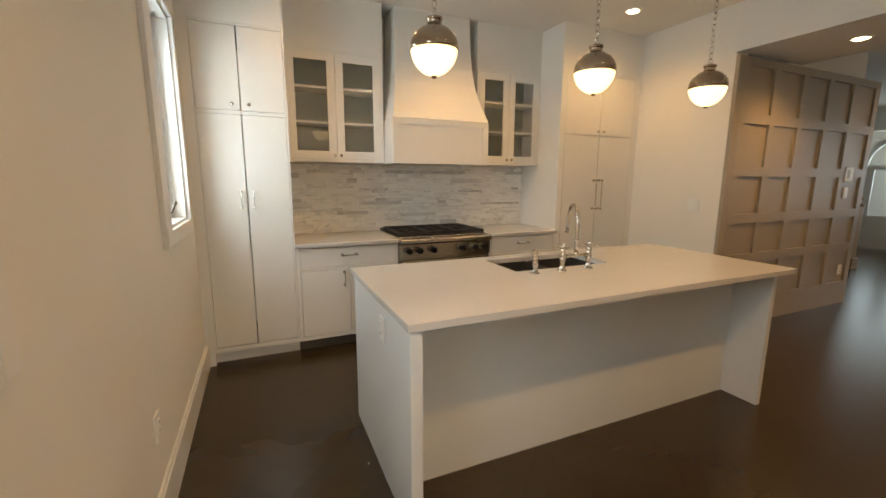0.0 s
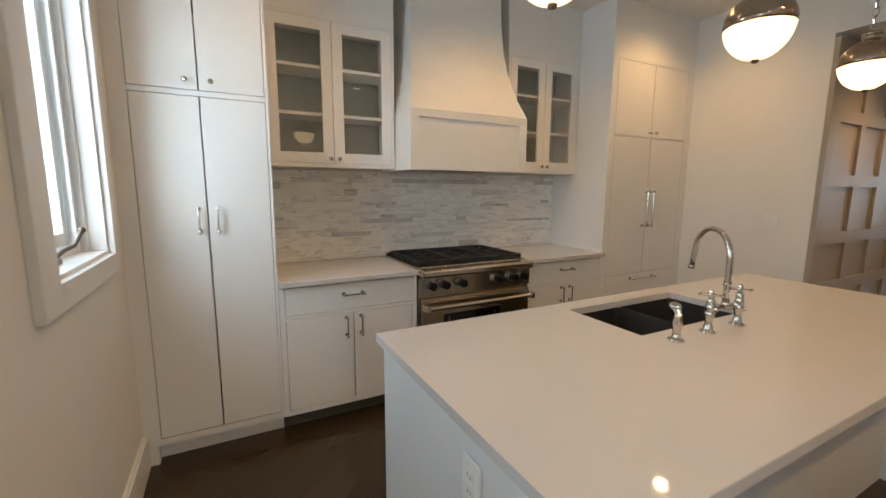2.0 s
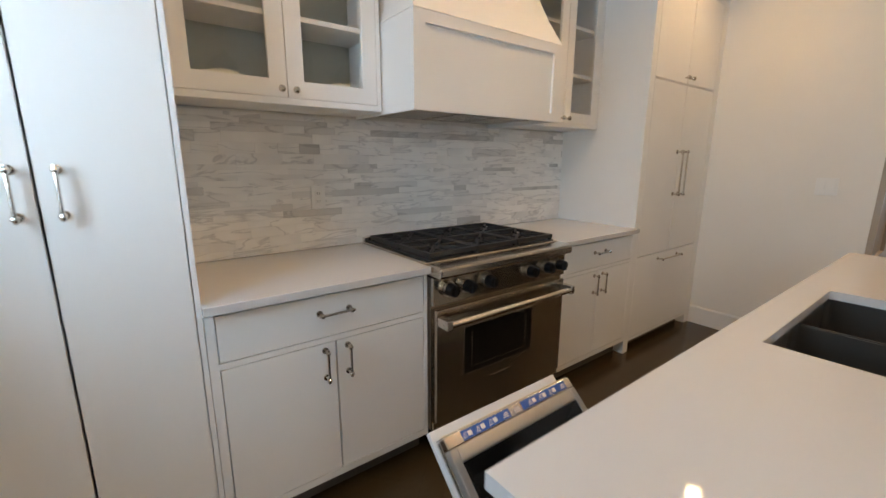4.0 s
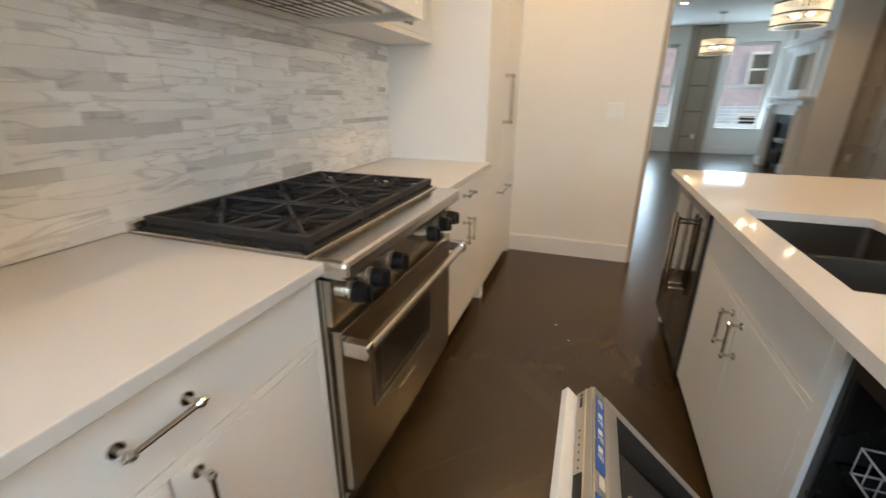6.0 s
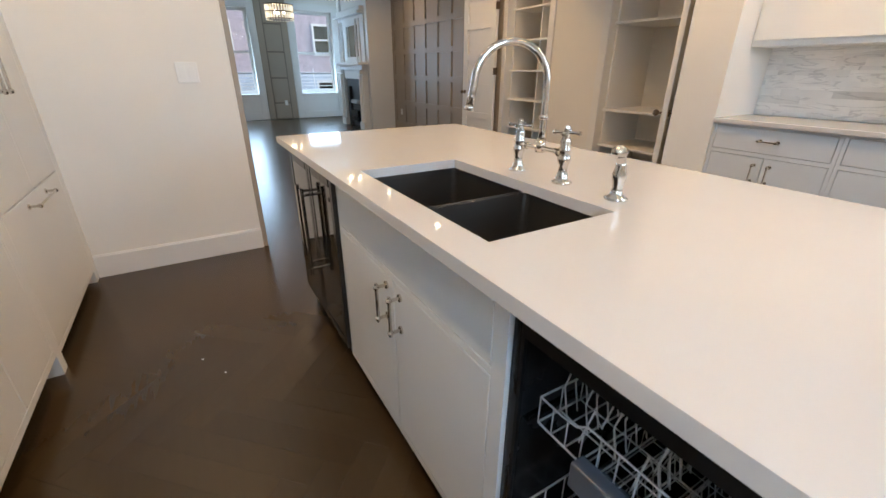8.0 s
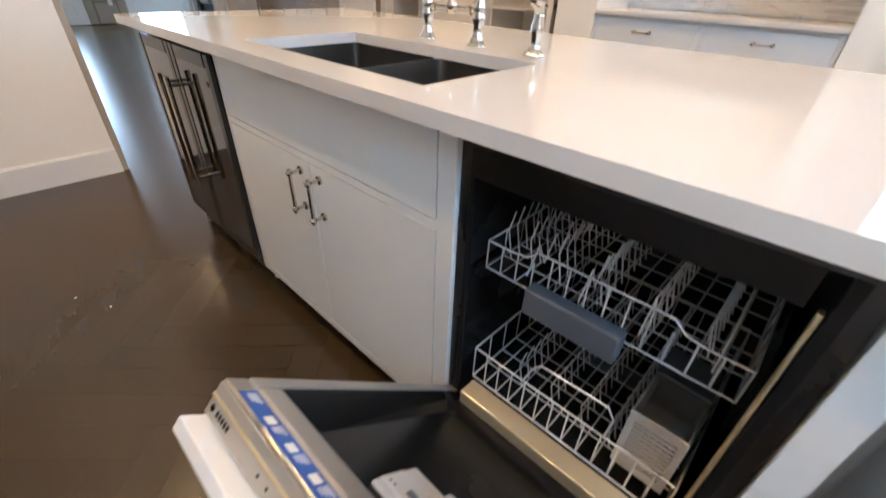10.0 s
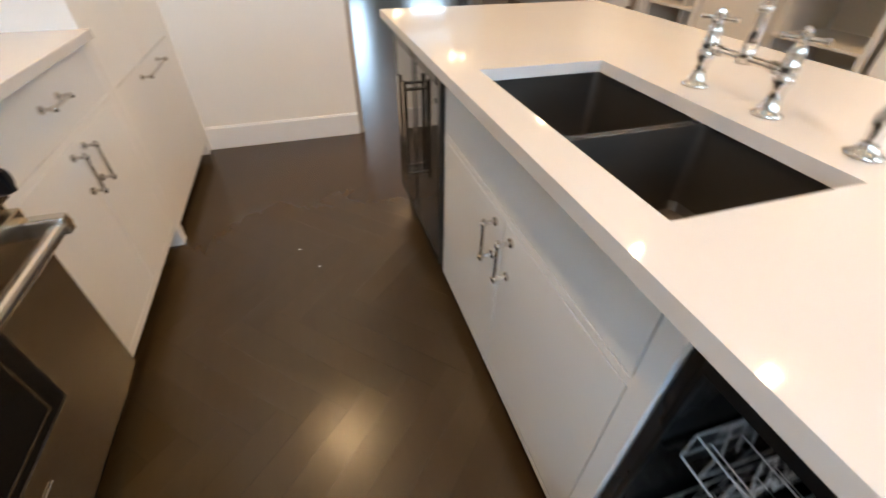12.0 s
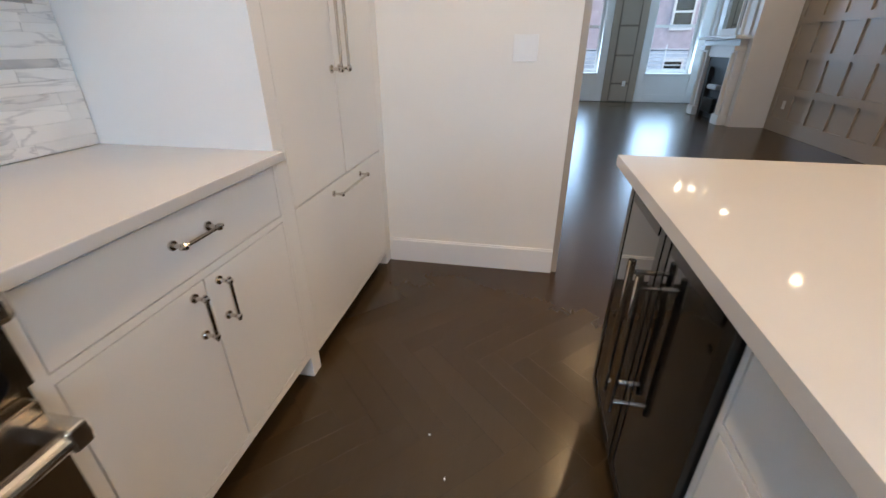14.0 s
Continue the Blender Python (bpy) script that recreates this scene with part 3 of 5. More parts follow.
for x in (a + 0.06, b - 0.06):
    for y in (0.06, 0.55):
        part("leg", rod(bmesh.new(), (x, y, 0), (x, y, 0.12), 0.02), STEEL, rg)
part("control_panel", boxes((a, b, -0.035, -0.013, 0.735, 0.862), bev=0.003), DIMSTEEL, rg)
bm = boxes((a, b, -0.085, 0.02, 0.864, 0.916), bev=0.014)
part("front_ledge", bm, STEEL, rg, "rounded steel front ledge")
part("cooktop", boxes((a, b, 0.021, Y0 - 0.014, 0.863, 0.921), bev=0.003), STEEL, rg)
part("burner_tray", boxes((a + 0.025, b - 0.025, 0.03, 0.60, 0.9215, 0.926)), IRON, rg)
part("back_trim", boxes((a, b, 0.605, Y0 - 0.014, 0.9215, 0.945), bev=0.003), STEEL, rg)
dr = part("oven_door", boxes((a + 0.012, b - 0.012, -0.045, -0.0125, 0.165, 0.715), bev=0.004), DIMSTEEL, rg)
part("window", boxes((2.005, 2.47, -0.049, -0.0455, 0.368, 0.604)), BGLASS, dr, "dark oven window")
part("window_trim", boxes((1.998, 2.005, -0.052, -0.0455, 0.361, 0.611), (2.47, 2.477, -0.052, -0.0455, 0.361, 0.611), (2.005, 2.47, -0.052, -0.0455, 0.361, 0.368), (2.005, 2.47, -0.052, -0.0455, 0.604, 0.611)), STEEL, dr)
part("inner_trim", boxes((2.05, 2.425, -0.0498, -0.0491, 0.392, 0.397), (2.05, 2.055, -0.0498, -0.0491, 0.397, 0.575), (2.42, 2.425, -0.0498, -0.0491, 0.397, 0.575)), STEEL, dr)
part("maker_plate", boxes((2.175, 2.31, -0.049, -0.0455, 0.275, 0.305), bev=0.001), NICKEL, dr)
bm = rod(bmesh.new(), (a + 0.012, -0.105, 0.665), (b - 0.012, -0.105, 0.665), 0.0165, 16)
part("handle", bm, STEEL, dr, "thick steel oven door handle")
for x in (a + 0.028, b - 0.028):
    part("handle_bracket", boxes((x - 0.016, x + 0.016, -0.122, -0.0455, 0.645, 0.69), bev=0.005), STEEL, dr)
part("lower_panel", boxes((a + 0.004, b - 0.004, -0.03, -0.0125, 0.125, 0.160), bev=0.002), DIMSTEEL, rg)
for x in (0.08, 0.19, 0.335, 0.655, 0.80, 0.91):
    x = a + x * (b - a)
    k = part("knob", rod(rod(bmesh.new(), (x, -0.0355, 0.808), (x, -0.05, 0.808), 0.037, 20), (x, -0.05, 0.808), (x, -0.062, 0.808), 0.028, 20, 0.026), STEEL, rg, "steel knob ring")
    bm = rod(bmesh.new(), (x, -0.062, 0.808), (x, -0.098, 0.808), 0.030, 20, 0.026)
    box(bm, x - 0.005, x + 0.005, -0.106, -0.098, 0.786, 0.830)
    part("grip", bm, BLACKP, k, "black plastic grip")
for i in range(3):
    gx0 = a + 0.03 + i * 0.283
    gx1 = gx0 + 0.277
    bm = bmesh.new()
    z0, z1 = 0.938, 0.957
    for r in ((gx0, gx1, 0.035, 0.055), (gx0, gx1, 0.575, 0.595), (gx0, gx0 + 0.016, 0.055, 0.575), (gx1 - 0.016, gx1, 0.055, 0.575), (gx0 + 0.016, gx1 - 0.016, 0.307, 0.323)):
        box(bm, *r, z0, z1)
    for fx in (gx0 + 0.01, gx1 - 0.01):
        for fy in (0.045, 0.315, 0.585):
            box(bm, fx - 0.008, fx + 0.008, fy - 0.008, fy + 0.008, 0.9262, z0)
    cx = (gx0 + gx1) / 2
    for cy in (0.181, 0.449):
        for k in range(8):
            an = math.pi * k / 4
            ex, ey = math.cos(an), math.sin(an)
            s = min(0.122 / max(abs(ex), 1e-6), 0.126 / max(abs(ey), 1e-6))
            rod(bm, (cx + ex * 0.035, cy + ey * 0.035, z1 - 0.006), (cx + ex * s, cy + ey * s, z1 - 0.008), 0.0075, 6)
    part("grate", bm, IRON, rg, "black cast iron grate")
    for cy in (0.181, 0.449):
        bm = rod(bmesh.new(), (cx, cy, 0.9262), (cx, cy, 0.936), 0.048, 24)
        rod(bm, (cx, cy, 0.936), (cx, cy, 0.944), 0.036, 24, 0.032)
        part("burner", bm, IRON, rg)
settle(rg)

# ---- island ----
IX0, IX1, IY0, IY1 = 1.21, 3.68, -2.075, -1.035
SX0, SX1, SY0, SY1 = 2.065, 2.765, -1.492, -1.128


def ring_slab(bm, ox0, ox1, oy0, oy1, hx0, hx1, hy0, hy1, z0, z1, r=0.0):
    outer = [(ox0, oy0), (ox1, oy0), (ox1, oy1), (ox0, oy1)]
    inner = [(hx0, hy0), (hx1, hy0), (hx1, hy1), (hx0, hy1)]
    v = {(k, i, z): bm.verts.new((*p, z)) for k, ps in (("o", outer), ("i", inner)) for i, p in enumerate(ps) for z in (z0, z1)}
    for i in range(4):
        j = (i + 1) % 4
        bm.faces.new((v["o", i, z0], v["o", j, z0], v["o", j, z1], v["o", i, z1]))
        bm.faces.new((v["i", i, z0], v["i", j, z0], v["i", j, z1], v["i", i, z1]))
        for z in (z0, z1):
            bm.faces.new((v["o", i, z], v["o", j, z], v["i", j, z], v["i", i, z]))
    es = [e for e in bm.edges if all(vt.co.z == z1 for vt in e.verts) and any((vt in [v["o", i, z1] for i in range(4)]) for vt in e.verts) and len({round(vt.co.x, 4) for vt in e.verts} | {round(vt.co.y, 4) + 100 for vt in e.verts}) == 3 and all(vt in [v["o", i, z1] for i in range(4)] for vt in e.verts)]
    bmesh.ops.bevel(bm, geom=es, offset=0.003, segments=2, affect="EDGES")
    return bm


w = part("island_worktop", ring_slab(bmesh.new(), IX0, IX1, IY0, IY1, SX0, SX1, SY0, SY1, 0.885, 0.915), QUARTZ)
tagged(w, "thick white quartz worktop with a sink cut-out on the island", "worktop")

G = Face(-1.085, -1)
isl = thing("kitchen_island", "white painted kitchen island with panelled ends and seating overhang", "kitchen island", "", (2.44, -1.5, 0))
part("side_panel", boxes((1.222, 1.272, -2.065, -1.085, 0, 0.883), bev=0.002), ISL, isl)
part("side_panel", boxes((3.600, 3.640, -2.0, -1.115, 0, 0.883), bev=0.002), ISL, isl)
part("back_panel", boxes((1.273, 3.599, -1.775, -1.755, 0, 0.883)), ISL, isl)
part("partition", boxes((1.273, 1.361, -1.754, -1.32, 0, 0.883), (1.362, 1.405, -1.754, -1.085, 0, 0.883)), ISL, isl)
part("shaded_toe_kick", boxes((1.945, 3.599, -1.18, -1.165, 0, 0.095)), KICK_SHADE, isl)
settle(isl)

sc = thing("sink_cabinet", "white painted sink cabinet with two doors in the island", "cabinet", "", (2.36, -1.4, 0))
x0, x1 = 1.941, 2.915
part("face_frame", boxes((x0, x0 + 0.042, -1.105, -1.085, 0.10, 0.883), (x1 - 0.015, x1, -1.105, -1.085, 0.10, 0.883), (x0 + 0.042, x1 - 0.015, -1.105, -1.085, 0.10, 0.125), (x0 + 0.042, x1 - 0.015, -1.105, -1.085, 0.672, 0.690), (x0 + 0.042, x1 - 0.015, -1.105, -1.085, 0.876, 0.883)), ISL, sc)
part("body", boxes((x0, x0 + 0.018, -1.75, -1.106, 0.10, 0.64), (x1 - 0.018, x1, -1.75, -1.106, 0.10, 0.64), (x0 + 0.018, x1 - 0.018, -1.75, -1.106, 0.10, 0.118), (x0 + 0.018, x1 - 0.018, -1.75, -1.74, 0.118, 0.64), (x0 + 0.018, x1 - 0.018, -1.118, -1.106, 0.118, 0.64)), ISL, sc)
slab(G, sc, "false_drawer_front", x0 + 0.042, x1 - 0.015, 0.690, 0.876, ISL)
c = 2.44
for a, b, hx in ((x0 + 0.042, c, c - 0.045), (c, x1 - 0.015, c + 0.045)):
    d = slab(G, sc, "door", a, b, 0.125, 0.672, ISL)
    pull(G, d, hx, 0.585, 0.105, True)
settle(sc)

# sink
sk = thing("double_sink", "dark brushed steel undermount sink with two bowls", "sink", "", (2.4, -1.33, 0.88))
dv = 2.39
for k, (a, b) in enumerate(((SX0 - 0.012, dv - 0.008), (dv + 0.008, SX1 + 0.012))):
    y0, y1, zt, zb, r = SY0 - 0.012, SY1 + 0.012, 0.884, 0.665, 0.025
    bm = bmesh.new()
    def loop(x0, x1, y0, y1, z, r):
        out = []
        for cx, cy, s in ((x1 - r, y1 - r, 0), (x0 + r, y1 - r, 1), (x0 + r, y0 + r, 2), (x1 - r, y0 + r, 3)):
            for j in range(5):
                an = math.pi / 2 * (s + j / 4)
                out.append(bm.verts.new((cx + r * math.cos(an), cy + r * math.sin(an), z)))
        return out
    ls = [loop(a, b, y0, y1, zt, r), loop(a + 0.004, b - 0.004, y0 + 0.004, y1 - 0.004, zb + 0.03, r), loop(a + 0.012, b - 0.012, y0 + 0.012, y1 - 0.012, zb + 0.01, r), loop(a + 0.03, b - 0.03, y0 + 0.03, y1 - 0.03, zb, r)]
    for p, q in zip(ls, ls[1:]):
        for j in range(20):
            bm.faces.new((p[j], p[(j + 1) % 20], q[(j + 1) % 20], q[j]))
    bm.faces.new(ls[-1])
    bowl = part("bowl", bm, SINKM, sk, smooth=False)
    bowl.modifiers.new("thickness", "SOLIDIFY").thickness = 0.0015
    cx, cy = (a + b) / 2 - 0.0, (y0 + y1) / 2
    bm = lathe(bmesh.new(), [(0.045, 0), (0.055, 0.003), (0.052, 0.004), (0.03, 0.0015), (0.012, 0.004), (0.006, 0.006)], Matrix.Translation((cx, cy, zb + 0.001)))
    part("drain", bm, NICKEL, bowl, "round steel drain")
# Paler steel than the bowls: the bright reflection along its top is coloured in.
part("divider", boxes((dv - 0.009, dv + 0.009, SY0 - 0.01, SY1 + 0.01, 0.70, 0.879), bev=0.006), STEEL, sk)
settle(sk)

# bridge tap
ty = -1.578
fc = thing("bridge_tap", "polished nickel bridge tap with gooseneck spout and cross handles", "tap", "", (2.417, ty, 0.915))
TP = [(0.027, 0), (0.029, 0.004), (0.021, 0.008), (0.017, 0.02), (0.0125, 0.034), (0.0135, 0.05), (0.018, 0.064), (0.0185, 0.075), (0.014, 0.083), (0.0165, 0.088), (0.0165, 0.1), (0.013, 0.107), (0.015, 0.118), (0.012, 0.128), (0.007, 0.135)]
for x in (2.32, 2.514):
    p = part("pillar", lathe(bmesh.new(), TP, Matrix.Translation((x, ty, 0.9155))), NICKEL, fc, smooth=True)
    bm = bmesh.new()
    z = 1.058
    rod(bm, (x, ty, 1.045), (x, ty, 1.068), 0.009)
    for k in range(4):
        an = math.pi / 2 * k + 0.5
        e = (x + 0.034 * math.cos(an), ty + 0.034 * math.sin(an), z)
        rod(bm, (x, ty, z), e, 0.0042, 8)
        ball(bm, e, 0.0068, 8, 6)
    ball(bm, (x, ty, 1.07), 0.009, 10, 6)
    part("cross_handle", bm, NICKEL, p)
bm = rod(bmesh.new(), (2.325, ty, 1.0), (2.509, ty, 1.0), 0.0085, 14)
for x, r in ((2.35, 0.012), (2.484, 0.012)):
    rod(bm, (x - 0.006, ty, 1.0), (x + 0.006, ty, 1.0), r, 14)
part("bridge", bm, NICKEL, fc)
bm = bmesh.new()
rod(bm, (2.417, ty, 0.99), (2.417, ty, 1.03), 0.016, 16, 0.013)
rod(bm, (2.417, ty, 1.085), (2.417, ty, 1.097), 0.0145, 16)
R, top, sx, sy = 0.104, 1.185, math.sin(radians(26)), math.cos(radians(26))
pts = [(2.417, ty, 1.0), (2.417, ty, 1.06), (2.417, ty, 1.12), (2.417, ty, top)]
for k in range(1, 15):
    an = math.pi * k / 14
    o = R - R * math.cos(an)
    pts.append((2.417 + o * sx, ty + o * sy, top + R * math.sin(an)))
pts += [(2.417 + (2 * R + o) * sx, ty + (2 * R + o) * sy, top - d) for o, d in ((0.006, 0.03), (0.012, 0.06))]
tube(bm, pts, 0.0105, 12)
rod(bm, pts[-1], (2.417 + (2 * R + 0.015) * sx, ty + (2 * R + 0.015) * sy, top - 0.075), 0.013, 14)
part("spout", bm, NICKEL, fc, smooth=True)
settle(fc)
sp = thing("side_spray", "polished nickel side spray standing on the worktop", "tap", "", (2.132, ty, 0.915))
p = part("body", lathe(bmesh.new(), [(0.027, 0), (0.029, 0.004), (0.02, 0.009), (0.014, 0.018), (0.0125, 0.03), (0.0165, 0.05), (0.0175, 0.065), (0.0125, 0.082), (0.0135, 0.088), (0.011, 0.096)], Matrix.Translation((2.132, ty, 0.9155))), NICKEL, sp, smooth=True)
bm = rod(bmesh.new(), (2.132, ty, 1.008), (2.132, ty + 0.01, 1.03), 0.011, 14, 0.014)
ball(bm, (2.132, ty + 0.014, 1.036), 0.02, 14, 10, 0.8)
part("spray_head", bm, NICKEL, sp)
settle(sp)

# beverage coolers
for n, (a, b, hx, lab) in enumerate(((2.919, 3.257, 3.222, "dark glass-fronted beverage cooler beside the sink cabinet"), (3.261, 3.596, 3.296, "dark glass-fronted beverage cooler at the end of the island"))):
    t = thing("beverage_cooler", lab, "cooler", "beverage coolers", ((a + b) / 2, -1.4, 0))
    part("body", boxes((a + 0.002, b, -1.75, -1.105, 0.09, 0.865)), DSTEEL, t)
    for x in (a + 0.03, b - 0.03):
        part("foot", rod(bmesh.new(), (x, -1.14, 0), (x, -1.14, 0.09), 0.014), WHITEP, t)
    part("base_grille", boxes((a + 0.004, b - 0.004, -1.112, -1.1055, 0.045, 0.125)), DSTEEL, t)
    y0, y1 = -1.104, -1.07
    d = part("door", boxes((a + 0.003, a + 0.033, y0, y1, 0.13, 0.86), (b - 0.033, b - 0.003, y0, y1, 0.13, 0.86), (a + 0.033, b - 0.033, y0, y1, 0.13, 0.165), (a + 0.045, b - 0.045, y0, y1, 0.82, 0.86)), DSTEEL, t, "steel door frame")
    part("glass_panel", boxes((a + 0.033, b - 0.033, y0, y1 - 0.002, 0.165, 0.828)), COOLG, d, "dark reflective glass")
    bm = bmesh.new()
    rod(bm, (hx, -1.026, 0.36), (hx, -1.026, 0.76), 0.009, 14)
    for z in (0.39, 0.73):
        rod(bm, (hx, -1.07, z), (hx, -1.026, z), 0.006)
    part("handle", bm, NICKEL, d, "long polished bar handle")
    if n == 0:
        part("badge", rod(bmesh.new(), (2.975, -1.0715, 0.77), (2.975, -1.0702, 0.77), 0.008, 20), DSTEEL, d)
    settle(t)

# dishwasher
DX0, DX1 = 1.408, 1.938
dw = thing("dishwasher", "open built-in dishwasher with two empty wire racks", "dishwasher", "", ((DX0 + DX1) / 2, -1.4, 0))
t = 0.02
zb, zt, yb, yf = 0.255, 0.872, -1.70, -1.095
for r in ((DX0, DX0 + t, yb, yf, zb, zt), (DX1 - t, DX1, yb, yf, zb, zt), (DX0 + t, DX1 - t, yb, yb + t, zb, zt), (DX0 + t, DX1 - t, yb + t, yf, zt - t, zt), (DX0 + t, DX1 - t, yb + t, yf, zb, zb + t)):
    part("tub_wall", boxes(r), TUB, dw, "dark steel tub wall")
part("base", boxes((DX0, DX1, yb, -1.24, 0, zb - 0.002)), BLACKP, dw)
part("kick_plate", boxes((DX0, DX1, -1.239, -1.225, 0, zb - 0.002)), BLACKP, dw)
for r in ((DX0 + t, DX0 + t + 0.014, -1.103, -1.095, zb + t, zt - t), (DX1 - t - 0.008, DX1 - t, -1.103, -1.095, zb + t, zt - t), (DX0 + t + 0.035, DX1 - t - 0.008, -1.103, -1.095, zt - t - 0.05, zt - t)):
    part("seal", boxes(r), BLACKP, dw)


def wire_rack(z0, z1, y0, y1, x0, x1, tines, r=0.0018, dip=0.0):
    bm = bmesh.new()
    for z in (z0, z1):
        rod(bm, (x0, y0, z), (x0, y1, z), r * 1.2, 6), rod(bm, (x1, y0, z), (x1, y1, z), r * 1.2, 6)
        rod(bm, (x0, y0, z), (x1, y0, z), r * 1.2, 6)
        if dip and z == z1:
            c = (x0 + x1) / 2
            tube(bm, [(x0, y1, z), (c - 0.16, y1, z), (c - 0.13, y1, z - dip * 0.2), (c - 0.11, y1, z - dip), (c + 0.11, y1, z - dip), (c + 0.13, y1, z - dip * 0.2), (c + 0.16, y1, z), (x1, y1, z)], r * 1.2, 6)
        else:
            rod(bm, (x0, y1, z), (x1, y1, z), r * 1.2, 6)
    n = 13
    for k in range(n + 1):
        x = x0 + (x1 - x0) * k / n
        tube(bm, [(x, y0, z1), (x, y0, z0), (x, y1, z0), (x, y1, z1 - (dip if abs(k - n / 2) < 2.6 else 0))], r, 5)
    for k in range(1, 9):
        y = y0 + (y1 - y0) * k / 9
        tube(bm, [(x0, y, z1), (x0, y, z0), (x1, y, z0), (x1, y, z1)], r, 5)
    for row, (tx0, tx1) in enumerate(tines):
        for tx in (tx0, tx1):
            for k in range(1, 17):
                y = y0 + (y1 - y0) * k / 18
                tube(bm, [(tx, y, z0), (tx + 0.014, y, z0 + 0.06), (tx + 0.004, y, z0 + 0.105)], r, 5)
    return bm


x0, x1 = 1.462, 1.89
lr = part("lower_rack", wire_rack(0.300, 0.392, yb + 0.06, yf - 0.03, x0, x1, [(x0 + 0.12, x0 + 0.18), (x0 + 0.25, x0 + 0.33)]), RACK, dw, "light grey wire lower rack")
ur = part("upper_rack", wire_rack(0.612, 0.672, yb + 0.06, yf - 0.035, x0, x1, [(x0 + 0.05, x0 + 0.13), (x0 + 0.22, x0 + 0.30), (x0 + 0.36, x0 + 0.41)], dip=-0.022), RACK, dw, "light grey wire upper rack")
bm = tube(bmesh.new(), [(1.765, yf - 0.03, 0.392), (1.75, yf - 0.03, 0.44), (1.735, yf - 0.03, 0.462), (1.60, yf - 0.03, 0.468), (1.585, yf - 0.03, 0.445), (1.59, yf - 0.03, 0.392)], 0.0022, 6)
part("front_loop", bm, RACK, lr)
part("rack_handle", boxes((1.615, 1.785, yf - 0.035, yf - 0.004, 0.583, 0.637), (1.625, 1.775, yf - 0.075, yf - 0.036, 0.583, 0.592), bev=0.004), GREYP, ur, "dark blue-grey plastic grip")
bz = 0.318
cb = part("basket_shell", boxes((1.475, 1.57, -1.34, -1.15, bz, bz + 0.004), (1.475, 1.479, -1.34, -1.15, bz + 0.004, bz + 0.15), (1.566, 1.57, -1.34, -1.15, bz + 0.004, bz + 0.15), (1.479, 1.566, -1.34, -1.336, bz + 0.004, bz + 0.15),
                                (1.479, 1.487, -1.154, -1.15, bz + 0.004, bz + 0.15), (1.558, 1.566, -1.154, -1.15, bz + 0.004, bz + 0.15), (1.487, 1.558, -1.154, -1.15, bz + 0.004, bz + 0.02), (1.487, 1.558, -1.154, -1.15, bz + 0.13, bz + 0.15)), LGREYP, dw, "light grey perforated cutlery basket")
for k in range(9):
    part("slat", boxes((1.487, 1.558, -1.1535, -1.1505, bz + 0.027 + k * 0.0115, bz + 0.032 + k * 0.0115)), LGREYP, cb)
for k in range(6):
    part("slat", boxes((1.494 + k * 0.0115, 1.499 + k * 0.0115, -1.1545, -1.1536, bz + 0.02, bz + 0.13)), LGREYP, cb)
part("basket_lid", boxes((1.475, 1.57, -1.34, -1.25, bz + 0.155, bz + 0.165), bev=0.003), GREYP, cb, "dark grey hinged basket lid")
for x in (DX0 + t + 0.004, DX1 - t - 0.004):
    part("rack_rail", boxes((x - 0.004, x + 0.004, yb + 0.06, yf - 0.03, 0.597, 0.611)), DSTEEL, dw)
part("spray_arm", boxes((1.50, 1.76, -1.42, -1.37, 0.280, 0.293), bev=0.006), GREYP, dw)
part("sill", boxes((DX0 + 0.045, DX1 - 0.055, -1.118, -1.072, 0.262, 0.300), bev=0.003), GLINTST, dw, "steel sill tinted gold as a warm lamp reflection")

part("side_trim", boxes((DX0 + 0.036, DX0 + 0.042, -1.112, -1.099, 0.34, 0.80), bev=0.002), GLINTST, dw, "thin trim strip tinted gold as warm lamplight")
for z in (0.55, 0.68):
    part("screw", rod(bmesh.new(), (DX0 + 0.021, -1.110, z), (DX0 + 0.024, -1.110, z), 0.006, 12), STEEL, dw)
for z in (0.70, 0.735, 0.77, 0.805):
    part("wash_fin", boxes((1.50, 1.86, yb + 0.03, yb + 0.034, z, z + 0.012)), DSTEEL, dw)
for k in range(4):
    x = 1.50 + k * 0.105
    bm = tube(bmesh.new(), [(x, yf - 0.06 - 0.03 * j, 0.618 + (0.055 if j % 2 else 0.0)) for j in range(16)], 0.002, 5)
    part("cup_rest", bm, RACK, ur)

# its open door, hinged low and leaning out
TH = radians(47)
hinge = Matrix.Translation((0, -1.159, 0.124)) @ Matrix.Rotation(-TH, 4, "X") @ Matrix.Translation((0, 0, -0.02))


def dwpart(name, bm, material, parent, label="", smooth=False):
    bmesh.ops.transform(bm, matrix=hinge, verts=bm.verts)
    return part(name, bm, material, parent, label, smooth)


# local: y out of the kitchen side, z up along the door
dd = dwpart("door", boxes((DX0 + 0.002, DX1 - 0.006, 0.0, 0.019, 0.03, 0.776), bev=0.002), ISL, dw, "white painted outer door panel")
a, b = DX0 + 0.008, DX1 - 0.003
dwpart("inner_shell", boxes((a, b, -0.021, -0.001, 0.03, 0.742), bev=0.002), STEEL, dd)
dwpart("top_block", boxes((a, b, -0.050, -0.0215, 0.712, 0.744), bev=0.003), STEEL, dd, "polished steel control edge")
dwpart("liner_frame", boxes((a, a + 0.024, -0.052, -0.0215, 0.04, 0.711), (b - 0.024, b, -0.052, -0.0215, 0.04, 0.711), (a + 0.024, b - 0.024, -0.052, -0.0215, 0.672, 0.711), bev=0.004), RIMM, dd, "grey steel rim of the inner door")
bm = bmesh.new()
